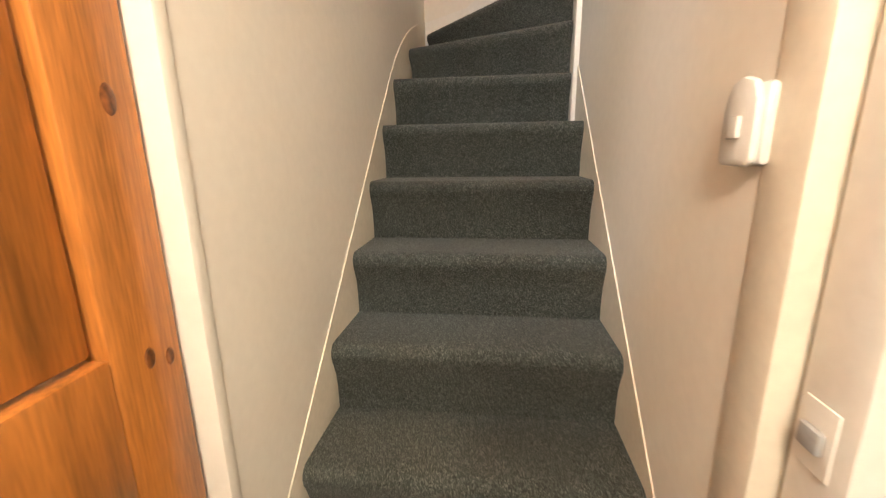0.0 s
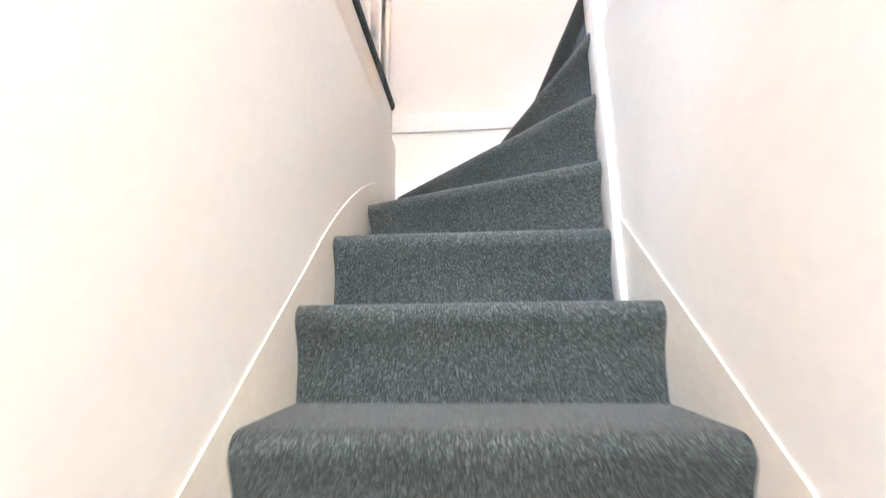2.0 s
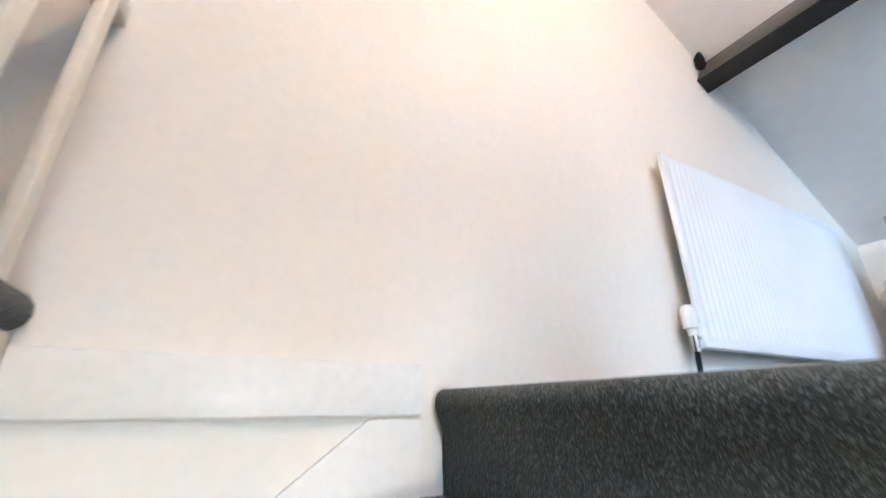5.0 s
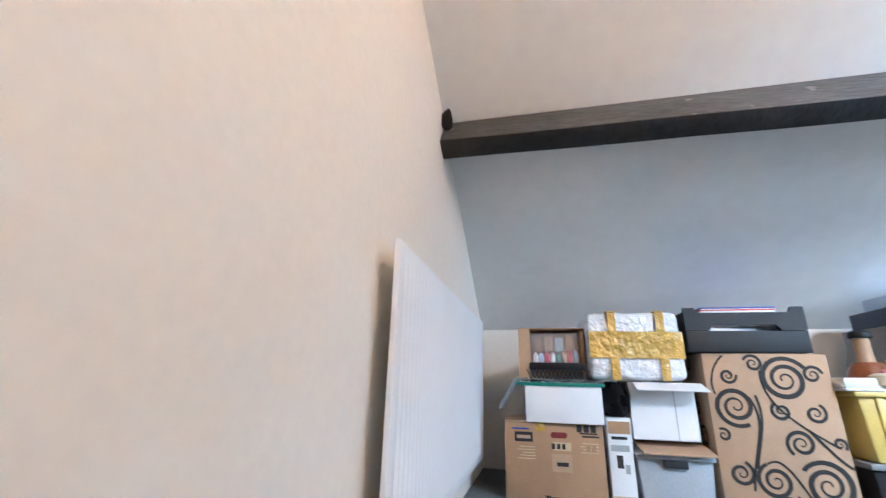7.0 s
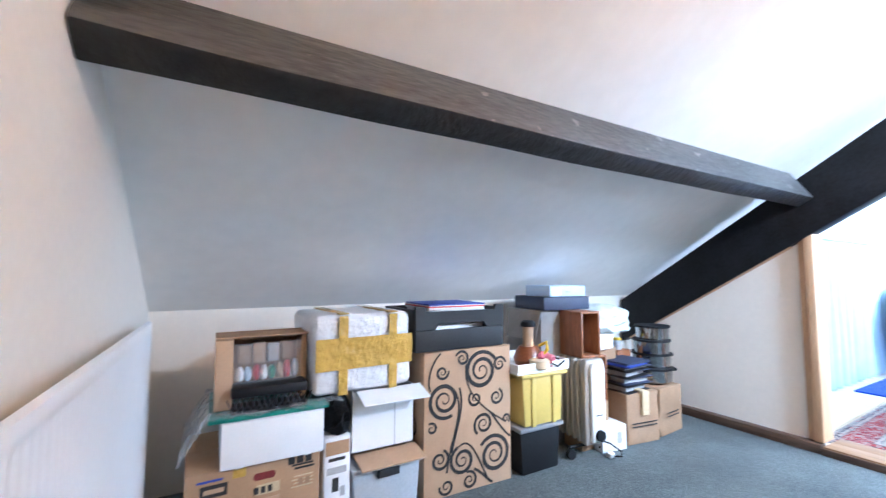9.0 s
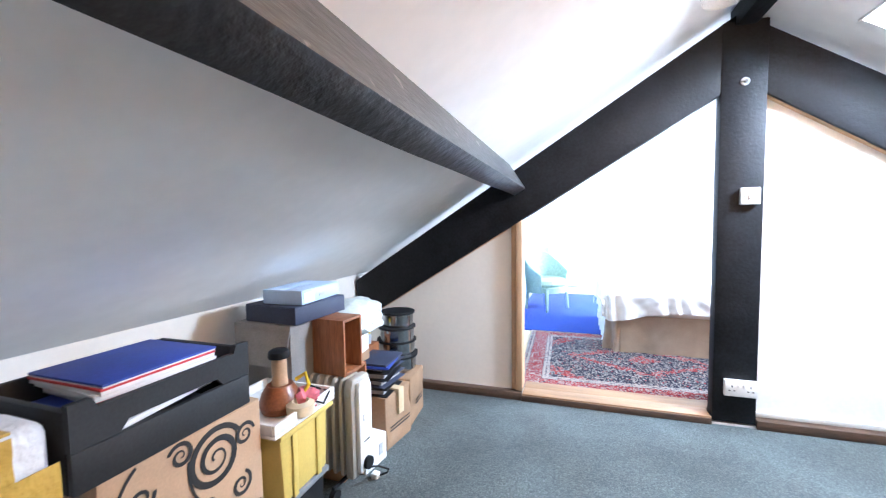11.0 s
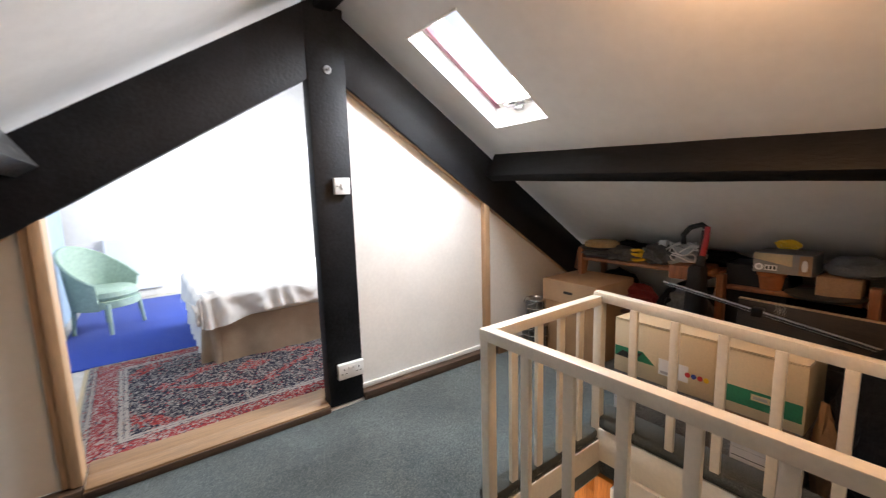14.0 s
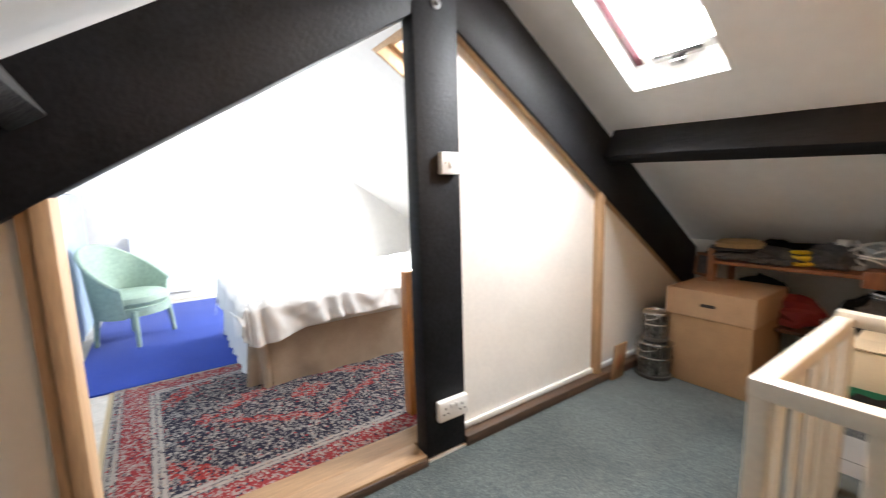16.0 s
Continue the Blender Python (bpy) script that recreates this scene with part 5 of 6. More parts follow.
part("front_panel", fluted(RX0, RX1, RZ0, RZ1, -0.062, 42, 1), RADWHITE, ra)
part("bottom_channel", tube([(RX0 + 0.02, -0.050, RZ0 + 0.022), (RX1 - 0.02, -0.050, RZ0 + 0.022)], 0.010, 10), RADWHITE, ra)
part("valve", lathe([(0.012, 0.0), (0.014, 0.02), (0.022, 0.024), (0.023, 0.075), (0.017, 0.09), (0.0, 0.094)], 18, c=(RX0 - 0.022, -0.045, RZ0 + 0.035)), WHITEPL, ra, "white thermostatic valve")
part("valve_body", tube([(RX0 - 0.022, -0.045, RZ0 - 0.01), (RX0 - 0.022, -0.045, RZ0 + 0.036)], 0.013, 12), STEEL, ra, "nickel valve body")
part("pipe_tail", tube([(RX0 - 0.022, -0.045, RZ0 + 0.03), (RX0 + 0.012, -0.045, RZ0 + 0.03)], 0.010, 12), STEEL, ra)
part("pipe", tube([(RX0 - 0.022, -0.045, RZ0 - 0.01), (RX0 - 0.024, -0.043, 0.05), (RX0 - 0.026, -0.040, 0.0)], 0.0075, 10), BLACKPL, ra, "dark feed pipe")
for x in (1.6, 2.35):
    part("bracket", box((x - 0.015, -0.047, RZ0 + 0.05), (x + 0.015, -0.001, RZ1 - 0.06), 0.002), RADWHITE, ra)

# ---- switch and socket on the king post ----
ls = thing("light_switch", "white square light switch on the black king post", "light switch", (0.626, YT, 1.313))
part("plate", box((-0.046, 0.001, -0.046), (0.046, 0.030, 0.046), 0.005), WHITEPL, ls)
part("rocker", box((-0.010, 0.029, -0.016), (0.010, 0.036, 0.014), 0.002), WHITEPL, ls)
for x in (-0.03, 0.03):
    part("screw", tube([(x, 0.0285, 0), (x, 0.0312, 0)], 0.004, 8), STEEL, ls)
so = thing("double_socket", "white double mains socket at the foot of the post", "socket", (0.640, YT, 0.232))
part("plate", box((-0.080, 0.001, -0.046), (0.080, 0.032, 0.046), 0.005), WHITEPL, so)
for x in (-0.045, 0.045):
    for dx, dz, w, h in ((0, 0.012, 0.006, 0.012), (-0.012, -0.012, 0.010, 0.006), (0.012, -0.012, 0.010, 0.006)):
        part("pin_hole", box((x + dx - w / 2, 0.0316, dz - h / 2), (x + dx + w / 2, 0.0326, dz + h / 2)), GREYPL, so)
for x in (-0.014, 0.014):
    part("switch", box((x - 0.007, 0.031, 0.010), (x + 0.007, 0.037, 0.030), 0.002), WHITEPL, so)

# ---- lamps ----
cl = thing("ceiling_lamp", "round glass ceiling lamp with a lit bulb on the sloping ceiling", "ceiling lamp", (0.99, -1.83, 2.035))
part("base", lathe([(0.0, 0.14), (0.045, 0.14), (0.045, 0.10), (0.02, 0.095)], 20), WHITEPL, cl)
part("shade", lathe([(0.075, 0.0), (0.082, 0.03), (0.070, 0.075), (0.03, 0.10), (0.028, 0.096), (0.066, 0.072), (0.078, 0.03), (0.072, 0.0)], 28), CLEARFILM, cl, "clear glass shade")
part("bulb", lathe([(0.0, 0.02), (0.022, 0.028), (0.028, 0.05), (0.016, 0.085), (0.012, 0.095)], 18), BULB, cl, "glowing bulb")
c2 = thing("pendant_lamp", "bare lit bulb in a holder on the sloping ceiling", "pendant lamp", (LAMP_AT[0], LAMP_AT[1], ceil_w(LAMP_AT[0]) - 0.004))
part("rose", lathe([(0.0, 0.012), (0.035, 0.012), (0.03, -0.015), (0.0, -0.017)], 20), WHITEPL, c2)
part("holder", lathe([(0.0, -0.015), (0.016, -0.018), (0.018, -0.045), (0.0, -0.046)], 16), WHITEPL, c2)
part("bulb", lathe([(0.012, -0.045), (0.02, -0.055), (0.026, -0.072), (0.020, -0.090), (0.0, -0.096)], 20), BULB, c2, "glowing bulb")

# ---- bedroom seen through the opening ----
rug = thing("persian_rug", "red and navy patterned Persian rug on the bedroom floor", "rug", (1.01, -3.59, 0.013), rz=1.5)
part("woven_field", box((-RUGX, -RUGY, 0.0), (RUGX, RUGY, 0.010), 0.003), RUG, rug)
fr = bmesh.new()
for i in range(90):
    y = -RUGY + 2 * RUGY * i / 89
    for s in (-1, 1):
        box((s * (RUGX + 0.012) - 0.014, y - 0.004, 0.0), (s * (RUGX + 0.012) + 0.014, y + 0.004, 0.004), bm=fr)
tagged(part("fringe", fr, CREAMCARD, rug, "cream fringe"), kind="stuff")
bc = thing("blue_rug", "plain cobalt blue carpet on the bedroom floor by the window", "rug", (1.35, -5.45, 0.013))
part("woven_field", box((-0.75, -1.25, 0.0), (0.86, 1.12, 0.014), 0.004), BLUECARPET, bc)

bed = thing("bed", "low bed with rumpled white duvet and beige valance", "bed", (0.27, -4.47, 0.013))
BX, BY = 0.985, 0.66
part("divan", box((-BX + 0.03, -BY + 0.03, 0.0), (BX - 0.03, BY - 0.03, 0.30), 0.02), VALANCE, bed)
part("mattress", box((-BX + 0.01, -BY + 0.01, 0.301), (BX - 0.01, BY - 0.01, 0.50), 0.05, 4), SHEET, bed)


def valance_side(p0, p1, out, material, label):
    def f(u, v):
        w = 0.012 * math.sin(u * 40) * (1 - v) ** 1.5 + 0.01 * noise.noise(Vector((u * 8, v * 2, p0[0])))
        x, y = p0[0] + (p1[0] - p0[0]) * u, p0[1] + (p1[1] - p0[1]) * u
        return (x + out[0] * (w + 0.02 * (1 - v)), y + out[1] * (w + 0.02 * (1 - v)), 0.006 + 0.33 * v)
    part("valance", sheet(70, 6, f, 0.004), material, bed, label)


valance_side((-BX, BY), (BX - 0.10, BY), (0, 1), VALANCE, "gathered beige valance")
valance_side((BX, BY - 0.10), (BX, -BY), (1, 0), SHEET, "white valance at the foot")


def corner_fold(u, v):
    a = math.radians(90 * u)
    r = 0.11 + 0.04 * (1 - v) * math.sin(u * math.pi * 3)
    return (BX - 0.10 + r * math.sin(a), BY - 0.10 + r * math.cos(a), 0.006 + 0.34 * v)


part("valance_corner", sheet(18, 6, corner_fold, 0.004), VALANCE, bed, "pale split at the valance corner")


def duvet(u, v):
    """Lies on the mattress; hangs over the foot to just above the floor and over the near side in deep, uneven folds."""
    hang_foot = 0.24
    hang_side = 0.20 + 0.02 * math.sin(u * 9) + 0.10 * max(0.0, (u - 0.6) / 0.4) ** 2
    x = -BX - 0.02 + (2 * BX + 0.02 + hang_foot) * u
    y = -BY - 0.16 + (2 * BY + 0.16 + hang_side) * v
    ox, oy, on = max(0.0, x - BX), max(0.0, y - BY), max(0.0, -BY - y)
    tuck = 0.65 * min(ox, oy)
    ox, oy = ox - tuck, oy - tuck
    top = 0.530 + 0.030 * noise.noise(Vector((x * 2.3, y * 2.3, 1))) + 0.022 * noise.noise(Vector((x * 6, y * 5, 5)))
    warp = 2.6 * noise.noise(Vector((x * 2.2, y * 1.4, 8)))
    crease = math.sin(x * 33 + warp * 4 + y * 7) * (0.6 + 0.8 * noise.noise(Vector((x * 3, y * 2, 2))))
    near = min(1.0, max(0.0, (y - BY + 0.42) / 0.42))
    fold = 0.042 * crease * near + 0.016 * noise.noise(Vector((x * 16, y * 16, 3))) * near
    soft = 0.05
    drop = max(ox, oy) + 0.35 * min(ox, oy) + on
    drop = drop * drop / (drop + soft) if drop > 0 else 0.0
    z = max(0.06, top - drop + fold * (0.55 if oy == 0 and ox == 0 else 0.12))
    px = min(x, BX) + min(ox, 0.05) * 0.8 + 0.10 * max(0.0, ox - 0.05) + (0.012 * math.sin(y * 13 + warp) * min(1.0, ox * 6))
    py = max(min(y, BY), -BY) + min(oy, 0.05) * 0.8 + 0.12 * max(0.0, oy - 0.05) - min(on, 0.04) + fold * 1.1 * min(1.0, oy * 9)
    return (px, py, z)


part("duvet", sheet(170, 100, duvet, 0.012), SHEET, bed, "rumpled white duvet")
pl = thing("pillow", "plump white pillow at the head of the bed", "pillow", (-0.52, -4.40, 0.56))
part("cushion", lump((0.42, 0.75, 0.16), 5, 0.12, 4), SHEET, pl)

pc = thing("pine_chest", "plain pine chest end standing behind the king post", "chest", (0.33, -3.10, 0.013))
part("side_panel", box((0.295, 0.085, 0.0), (0.315, 0.15, 0.785), 0.003), PINE, pc)
part("top", box((-0.25, 0.085, 0.765), (0.294, 0.15, 0.785), 0.003), PINE, pc)
part("front", box((-0.25, 0.128, 0.0), (0.294, 0.148, 0.764), 0.003), PINE, pc)

# woven tub chair
ch = thing("tub_chair", "pale green woven-fibre tub chair on the blue carpet", "chair", (1.905, -5.47, 0.027), rz=56)
ch.scale = (0.92, 0.92, 0.97)
part("seat", lathe([(0.0, 0.31), (0.26, 0.32), (0.285, 0.36), (0.275, 0.405), (0.24, 0.425), (0.0, 0.415)], 40), LLOYD, ch)


def tub(u, v):
    a = math.radians(-205 + 230 * u)
    back = (math.cos(math.radians(230 * (u - 0.5)) * 0.78) + 0.15)
    top = 0.46 + 0.31 * max(0.0, back) ** 1.3
    z = 0.24 + (top - 0.24) * v
    r = 0.288 + 0.05 * v
    return (r * math.cos(a), r * math.sin(a), z)


part("backrest", sheet(48, 12, tub, 0.016), LLOYD, ch)
part("arm_edge", tube([tub(i / 40, 1.0) for i in range(41)], 0.017, 8), LLOYD, ch)
part("apron", lathe([(0.262, 0.245), (0.28, 0.25), (0.284, 0.32), (0.262, 0.325)], 40), LLOYD, ch)
for ax, ay in ((-0.215, 0.175), (0.215, 0.175), (-0.20, -0.17), (0.20, -0.17)):
    part("leg", tube([(ax * 1.12, ay * 1.12, 0.0), (ax, ay, 0.30)], [0.017, 0.024], 10), LLOYD, ch)

cu = thing("curtain", "pale blue gathered curtain hanging below the bedroom eaves", "curtain", (2.30, -4.95, 0.03))


def drape(u, v):
    y = -1.75 + 3.5 * u
    return (0.03 * math.sin(y * 46 + 1.5 * math.sin(y * 5)) * (0.7 + 0.3 * (1 - v)) + 0.012 * noise.noise(Vector((y * 6, v * 2, 0))), y, 1.24 * v)


part("cloth", sheet(260, 5, drape, 0.003), CURTAIN, cu)
part("rail", tube([(0, -1.78, 1.26), (0, 1.78, 1.26)], 0.010, 8), WHITEPL, cu, "white curtain rail")
r2 = thing("panel_radiator", "white panel radiator on the far bedroom wall", "radiator", (1.68, YB, 0.0))
bm = fluted(-0.29, 0.29, 0.12, 0.80, 0.065, 18, -1)
part("front_panel", bm, RADWHITE, r2)
part("bracket", box((-0.2, 0.001, 0.2), (-0.17, 0.05, 0.7)), RADWHITE, r2)
part("bracket", box((0.17, 0.001, 0.2), (0.2, 0.05, 0.7)), RADWHITE, r2)
structure("baseboard_bedroom", box((XW, YB + 0.001, 0.013), (XE, YB + 0.02, 0.12), 0.004), WHITEGLOSS, "white skirting board on the far bedroom wall")
pic = thing("small_picture", "small pale picture in a thin grey frame on the far wall", "picture", (-0.10, YB + 0.004, 1.52))
part("mount", box((-0.07, 0, -0.10), (0.07, 0.010, 0.10), 0.003), WHITECARD, pic)
for x in (-0.073, 0.073):
    part("frame_side", box((x - 0.006, 0, -0.106), (x + 0.006, 0.016, 0.106), 0.002), BINPL, pic)

# ---- west side: cartons behind the balustrade ----


def archive_box(at, rz, w, h, label, marks):
    """A tall file carton: speckled grey below, cream above; marks are (name, y0, y1, z0, z1, material, label) on the front."""
    t = thing("archive_box", label, "archive box", at, rz, group="archive boxes by the stairwell")
    part("body", box((-0.30, -w / 2, 0), (0, w / 2, h * 0.50), 0.004), SPECKLE, t, "speckled grey lower carton")
    part("upper_panel", box((-0.302, -w / 2 - 0.002, h * 0.50), (0.002, w / 2 + 0.002, h - 0.006), 0.004), CREAMCARD, t, "cream upper carton")
    part("flap", box((-0.296, -w / 2, h - 0.0055), (-0.15, w / 2, h), 0.001), CREAMCARD, t)
    part("flap", prism([(-0.149, h - 0.0055), (0.004, h - 0.002), (0.004, h + 0.003), (-0.149, h)], "y", -w / 2, w / 2), CREAMCARD, t)
    for k, (nm, y0, y1, z0, z1, m, lb) in enumerate(marks):
        x = (0.0022 if z0 > h * 0.48 else 0.0003) + 0.0009 * (k % 3)
        part(nm, box((x, y0, z0), (x + 0.0008, y1, z1)), m, t, lb)
    return t


def file_end(y0, y1, z0, z1):
    """A ruled white file label: a panel and its printed lines."""
    rows = [("label_panel", y0, y1, z0, z1, WHITECARD, "white ruled label")]
    n = 5
    for k in range(n):
        z = z0 + (z1 - z0) * (k + 0.7) / (n + 0.4)
        rows += [("print", y0 + 0.006, y1 - 0.006, z, z + 0.003, INK, "")]
    return rows


ab1 = archive_box((-0.42, -1.290, 0.003), 0, 0.47, 0.578, "cream and speckled grey archive carton with a torn green band",
                  [("green_band", -0.232, -0.020, 0.375, 0.430, GREENINK, "green printed band"), ("label_panel", -0.005, 0.130, 0.345, 0.425, WHITECARD, "white printed patch"),
                   ("print", 0.005, 0.070, 0.352, 0.366, GREYCARD, ""), ("label_panel", 0.015, 0.075, 0.155, 0.225, WHITECARD, "white square mark"), ("print", 0.030, 0.060, 0.170, 0.205, INK, "")]
                  + file_end(-0.230, -0.110, 0.035, 0.235))
part("tear", prism([(-0.225, 0.376), (-0.120, 0.376), (-0.085, 0.425), (-0.140, 0.405), (-0.190, 0.412)], "x", 0.0045, 0.006), INK, ab1, "black torn patch")
part("torn_corner", prism([(-0.085, 0.432), (-0.018, 0.374), (-0.018, 0.432)], "x", 0.0046, 0.0058), CREAMCARD, ab1)
for k, m in enumerate((REDPRINT, BLUEINK, REDPRINT, YELLOWTOY)):
    part("round_mark", tube([(0.004, 0.128 + 0.026 * k, 0.385), (0.0055, 0.128 + 0.026 * k, 0.385)], 0.012, 14), m, ab1)
ab3 = archive_box((-0.42, -0.897, 0.003), 0, 0.305, 0.568, "cream and speckled grey archive carton with a full green band",
                  [("green_band", -0.150, 0.146, 0.330, 0.405, GREENINK, "green printed band"), ("sticker", -0.020, 0.045, 0.365, 0.392, CREAMCARD, ""), ("print", -0.012, 0.036, 0.372, 0.384, GREYCARD, ""),
                   ("brown_strip", -0.150, 0.130, 0.262, 0.282, CARD, "brown parcel tape"), ("label_panel", -0.150, -0.095, 0.165, 0.235, WHITECARD, "white square mark"), ("print", -0.138, -0.108, 0.182, 0.215, INK, "")]
                  + file_end(-0.080, 0.146, 0.030, 0.225))
cbt = thing("cloth_bag", "torn paper bag beside the archive boxes", "bag", (-0.52, -0.69, 0.0))
part("bag_body", lump((0.10, 0.09, 0.40), 31, 0.3), CARDIN, cbt)
for k, (x, y, sx, sy, sz) in enumerate(((-0.505, -0.37, 0.45, 0.58, 0.74), (-0.500, 0.17, 0.44, 0.62, 0.78), (-0.98, -0.1, 0.42, 0.9, 0.52), (-1.0, -0.75, 0.3, 0.5, 0.45))):
    bg = thing("bin_bag", "full black plastic sack on the carpet by the stairwell", "bin bag", (x, y, 0.0), group="black sacks")
    part("sack", lump((sx, sy, sz), 40 + k, 0.32, 4, freq=2.0), DARKSTUFF, bg)
    part("knot", lump((0.09, 0.09, 0.08), 50 + k, 0.4, 2, c=(0, 0, sz * 0.94)), DARKSTUFF, bg)

# big lidded carton and tins
cc = thing("lidded_carton", "large brown carton with a deep lift-off lid and hand hole", "box", (-1.155, -2.185, 0))
part("body", box((-0.235, -0.225, 0), (0.235, 0.225, 0.50), 0.005), CARD, cc)
part("lid", box((-0.245, -0.235, 0.42), (0.245, 0.235, 0.585), 0.008), CARD2, cc)
part("hand_hole", prism([(-0.035, 0.492), (0.035, 0.492), (0.041, 0.501), (0.035, 0.511), (-0.035, 0.511), (-0.041, 0.501)], "x", 0.2455, 0.2475), INK, cc)
for k, (z, r, h) in enumerate(((0.0, 0.105, 0.235), (0.236, 0.075, 0.19))):
    tin = thing("wire_lantern", ("dull metal and glass lantern with a wire handle on the carpet", "smaller wire-handled glass lantern on the larger one")[k], "lantern", (-0.875, -2.46, z), group="metal lanterns")
    part("body", lathe([(r * 0.88, 0.0), (r * 0.92, 0.004), (r * 0.95, h * 0.5), (r * 0.92, h - 0.012), (r * 0.89, h - 0.012), (r * 0.91, h * 0.5), (r * 0.86, 0.01), (0, 0.009)], 30), LANTERN, tin, "cloudy glass body")
    part("base", lathe([(r * 0.90, 0.0), (r, 0.002), (r, 0.022), (r * 0.90, 0.026)], 30), WIRE, tin)
    part("lid", lathe([(r, h - 0.020), (r + 0.005, h - 0.012), (r + 0.003, h - 0.002), (r * 0.75, h), (r * 0.72, h - 0.006)], 30), STEEL, tin, "bright metal lid ring")
    for i in range(10):
        ca, sa = math.cos(i * math.pi / 5 + 0.2), math.sin(i * math.pi / 5 + 0.2)
        part("wire", tube([(r * ca, r * sa, 0.02), (r * 1.01 * ca, r * 1.01 * sa, h * 0.5), (r * ca, r * sa, h - 0.018)], 0.0022, 5), WIRE, tin)
    part("band", lathe([(r * 1.005, h * 0.55), (r * 1.02, h * 0.56), (r * 1.02, h * 0.585), (r * 1.005, h * 0.595)], 30), STEEL, tin)
    part("candle", lathe([(0.0, 0.012), (r * 0.34, 0.012), (r * 0.34, h * 0.62), (0.0, h * 0.63)], 16), CREAMCARD, tin, "pale candle")
    part("handle", tube([(0.7 * r, -r * 0.78, h - 0.01), (r * 1.15, -r * 0.6, h - 0.030), (r * 1.32, 0, h - 0.048), (r * 1.15, r * 0.6, h - 0.030), (0.7 * r, r * 0.78, h - 0.01)], 0.0035, 6), STEEL, tin)
bdp = thing("picture_board", "small brown framed board leaning on the partition", "picture", (-0.635, -2.565, 0.002), rx=-6)
part("board", box((-0.065, -0.010, 0), (0.065, 0.0, 0.235), 0.002), CARDIN, bdp)
part("motif", lump((0.06, 0.008, 0.11), 3, 0.3, 2, c=(0, 0.0, 0.06)), REDWOOD, bdp)
pf = thing("framed_picture", "wooden picture frame leaning behind the carton", "picture", (-1.36, -2.40, 0.585), rz=60, rx=-8)
for a, b in (((-0.10, 0, 0), (0.10, 0.015, 0.02)), ((-0.10, 0, 0.14), (0.10, 0.015, 0.16)), ((-0.10, 0, 0.02), (-0.08, 0.015, 0.14)), ((0.08, 0, 0.02), (0.10, 0.015, 0.14))):
    part("frame_bar", box(a, b, 0.002), REDWOOD, pf)
part("picture", box((-0.08, 0.004, 0.02), (0.08, 0.008, 0.14)), GREYSTUFF, pf)

# low shelves along the west eaves
sv = thing("low_shelves", "low wooden shelves with dark uprights under the west eaves", "shelves", (0, 0, 0))
for y0, y1, z in ((-2.30, -1.36, 0.70), (-1.30, -0.72, 0.64), (-0.64, -0.40, 0.64), (-0.36, 0.50, 0.635)):
    part("shelf", box((-1.60, y0, z), (-1.24, y1, z + 0.022), 0.003), REDWOOD, sv)
for y, z in ((-2.31, 0.80), (-1.33, 0.72), (-0.68, 0.745), (-0.38, 0.655), (0.51, 0.66)):
    part("upright", box((-1.29, y - 0.02, 0), (-1.23, y + 0.02, z), 0.003), REDWOOD, sv)
    part("upright", box((-1.60, y - 0.02, 0), (-1.56, y + 0.02, 0.66), 0.003), REDWOOD, sv)
part("lower_shelf", box((-1.60, -2.30, 0.34), (-1.24, 0.50, 0.36), 0.003), DARKWOOD, sv)

hat = thing("straw_hat", "straw hat with a black brim on the shelf", "hat", (-1.36, -2.20, 0.735), rz=20)
part("brim", lathe([(0.0, 0.05), (0.14, 0.05), (0.165, 0.06), (0.16, 0.072), (0.0, 0.07)], 30), BLACKPL, hat, "black brim")
part("crown", lathe([(0.13, 0.074), (0.128, 0.100), (0.105, 0.116), (0.0, 0.120)], 30), STRAW, hat)
part("cloth", lump((0.34, 0.34, 0.06), 61, 0.3), GREYSTUFF, hat, "grey cloth beneath")


def heap(name, label, cat, at, size, m, seed, rough=0.4):
    t = thing(name, label, cat, at)
    part("soft_mass", lump(size, seed, rough, 3, freq=2.8), m, t)
    return t


heap("folded_cloth", "grey folded cloth on the shelf", "cloth", (-1.34, -2.03, 0.723), (0.22, 0.30, 0.10), GREYSTUFF, 62)
heap("cloth_bundle", "bundled grey fabric on the shelf", "cloth", (-1.36, -1.76, 0.723), (0.18, 0.22, 0.14), GREYSTUFF, 63)
yl = thing("yellow_coil", "coil of bright yellow cord on the shelf", "cord", (-1.32, -1.885, 0.723))
part("coil", tube([((0.036 + 0.010 * math.sin(a * 0.11)) * math.cos(a * 0.35), (0.045 + 0.012 * math.cos(a * 0.17)) * math.sin(a * 0.35), 0.015 + 0.0007 * a + 0.010 * math.sin(a * 0.23)) for a in range(110)], 0.010, 7), YELLOWTOY, yl)
wc = thing("white_cable", "tangle of white mains cable on the shelf", "cable", (-1.36, -1.60, 0.723))
part("coil", tube([(0.055 * math.cos(a * 0.13 + 0.3 * math.sin(a * 0.09)), (0.10 + 0.03 * math.sin(a * 0.05)) * math.sin(a * 0.13), 0.10 + 0.045 * math.sin(a * 0.37 * 0.26) + 0.02 * math.sin(a * 0.31)) for a in range(240)], 0.0055, 6), WHITEPL, wc)
part("plug", box((-0.03, -0.15, 0.12), (0.03, -0.10, 0.165), 0.006), WHITEPL, wc)
heap("wrapped_bundle", "grey plastic-wrapped bundle on the shelf", "bundle", (-1.44, -1.66, 0.723), (0.20, 0.34, 0.13), BINPL, 64)
wbx = carton("wooden_tray", "flat brown wooden box on the shelf edge", (-1.47, -1.52, 0.662), (0.26, 0.20, 0.085), REDWOOD, 0, category="box")
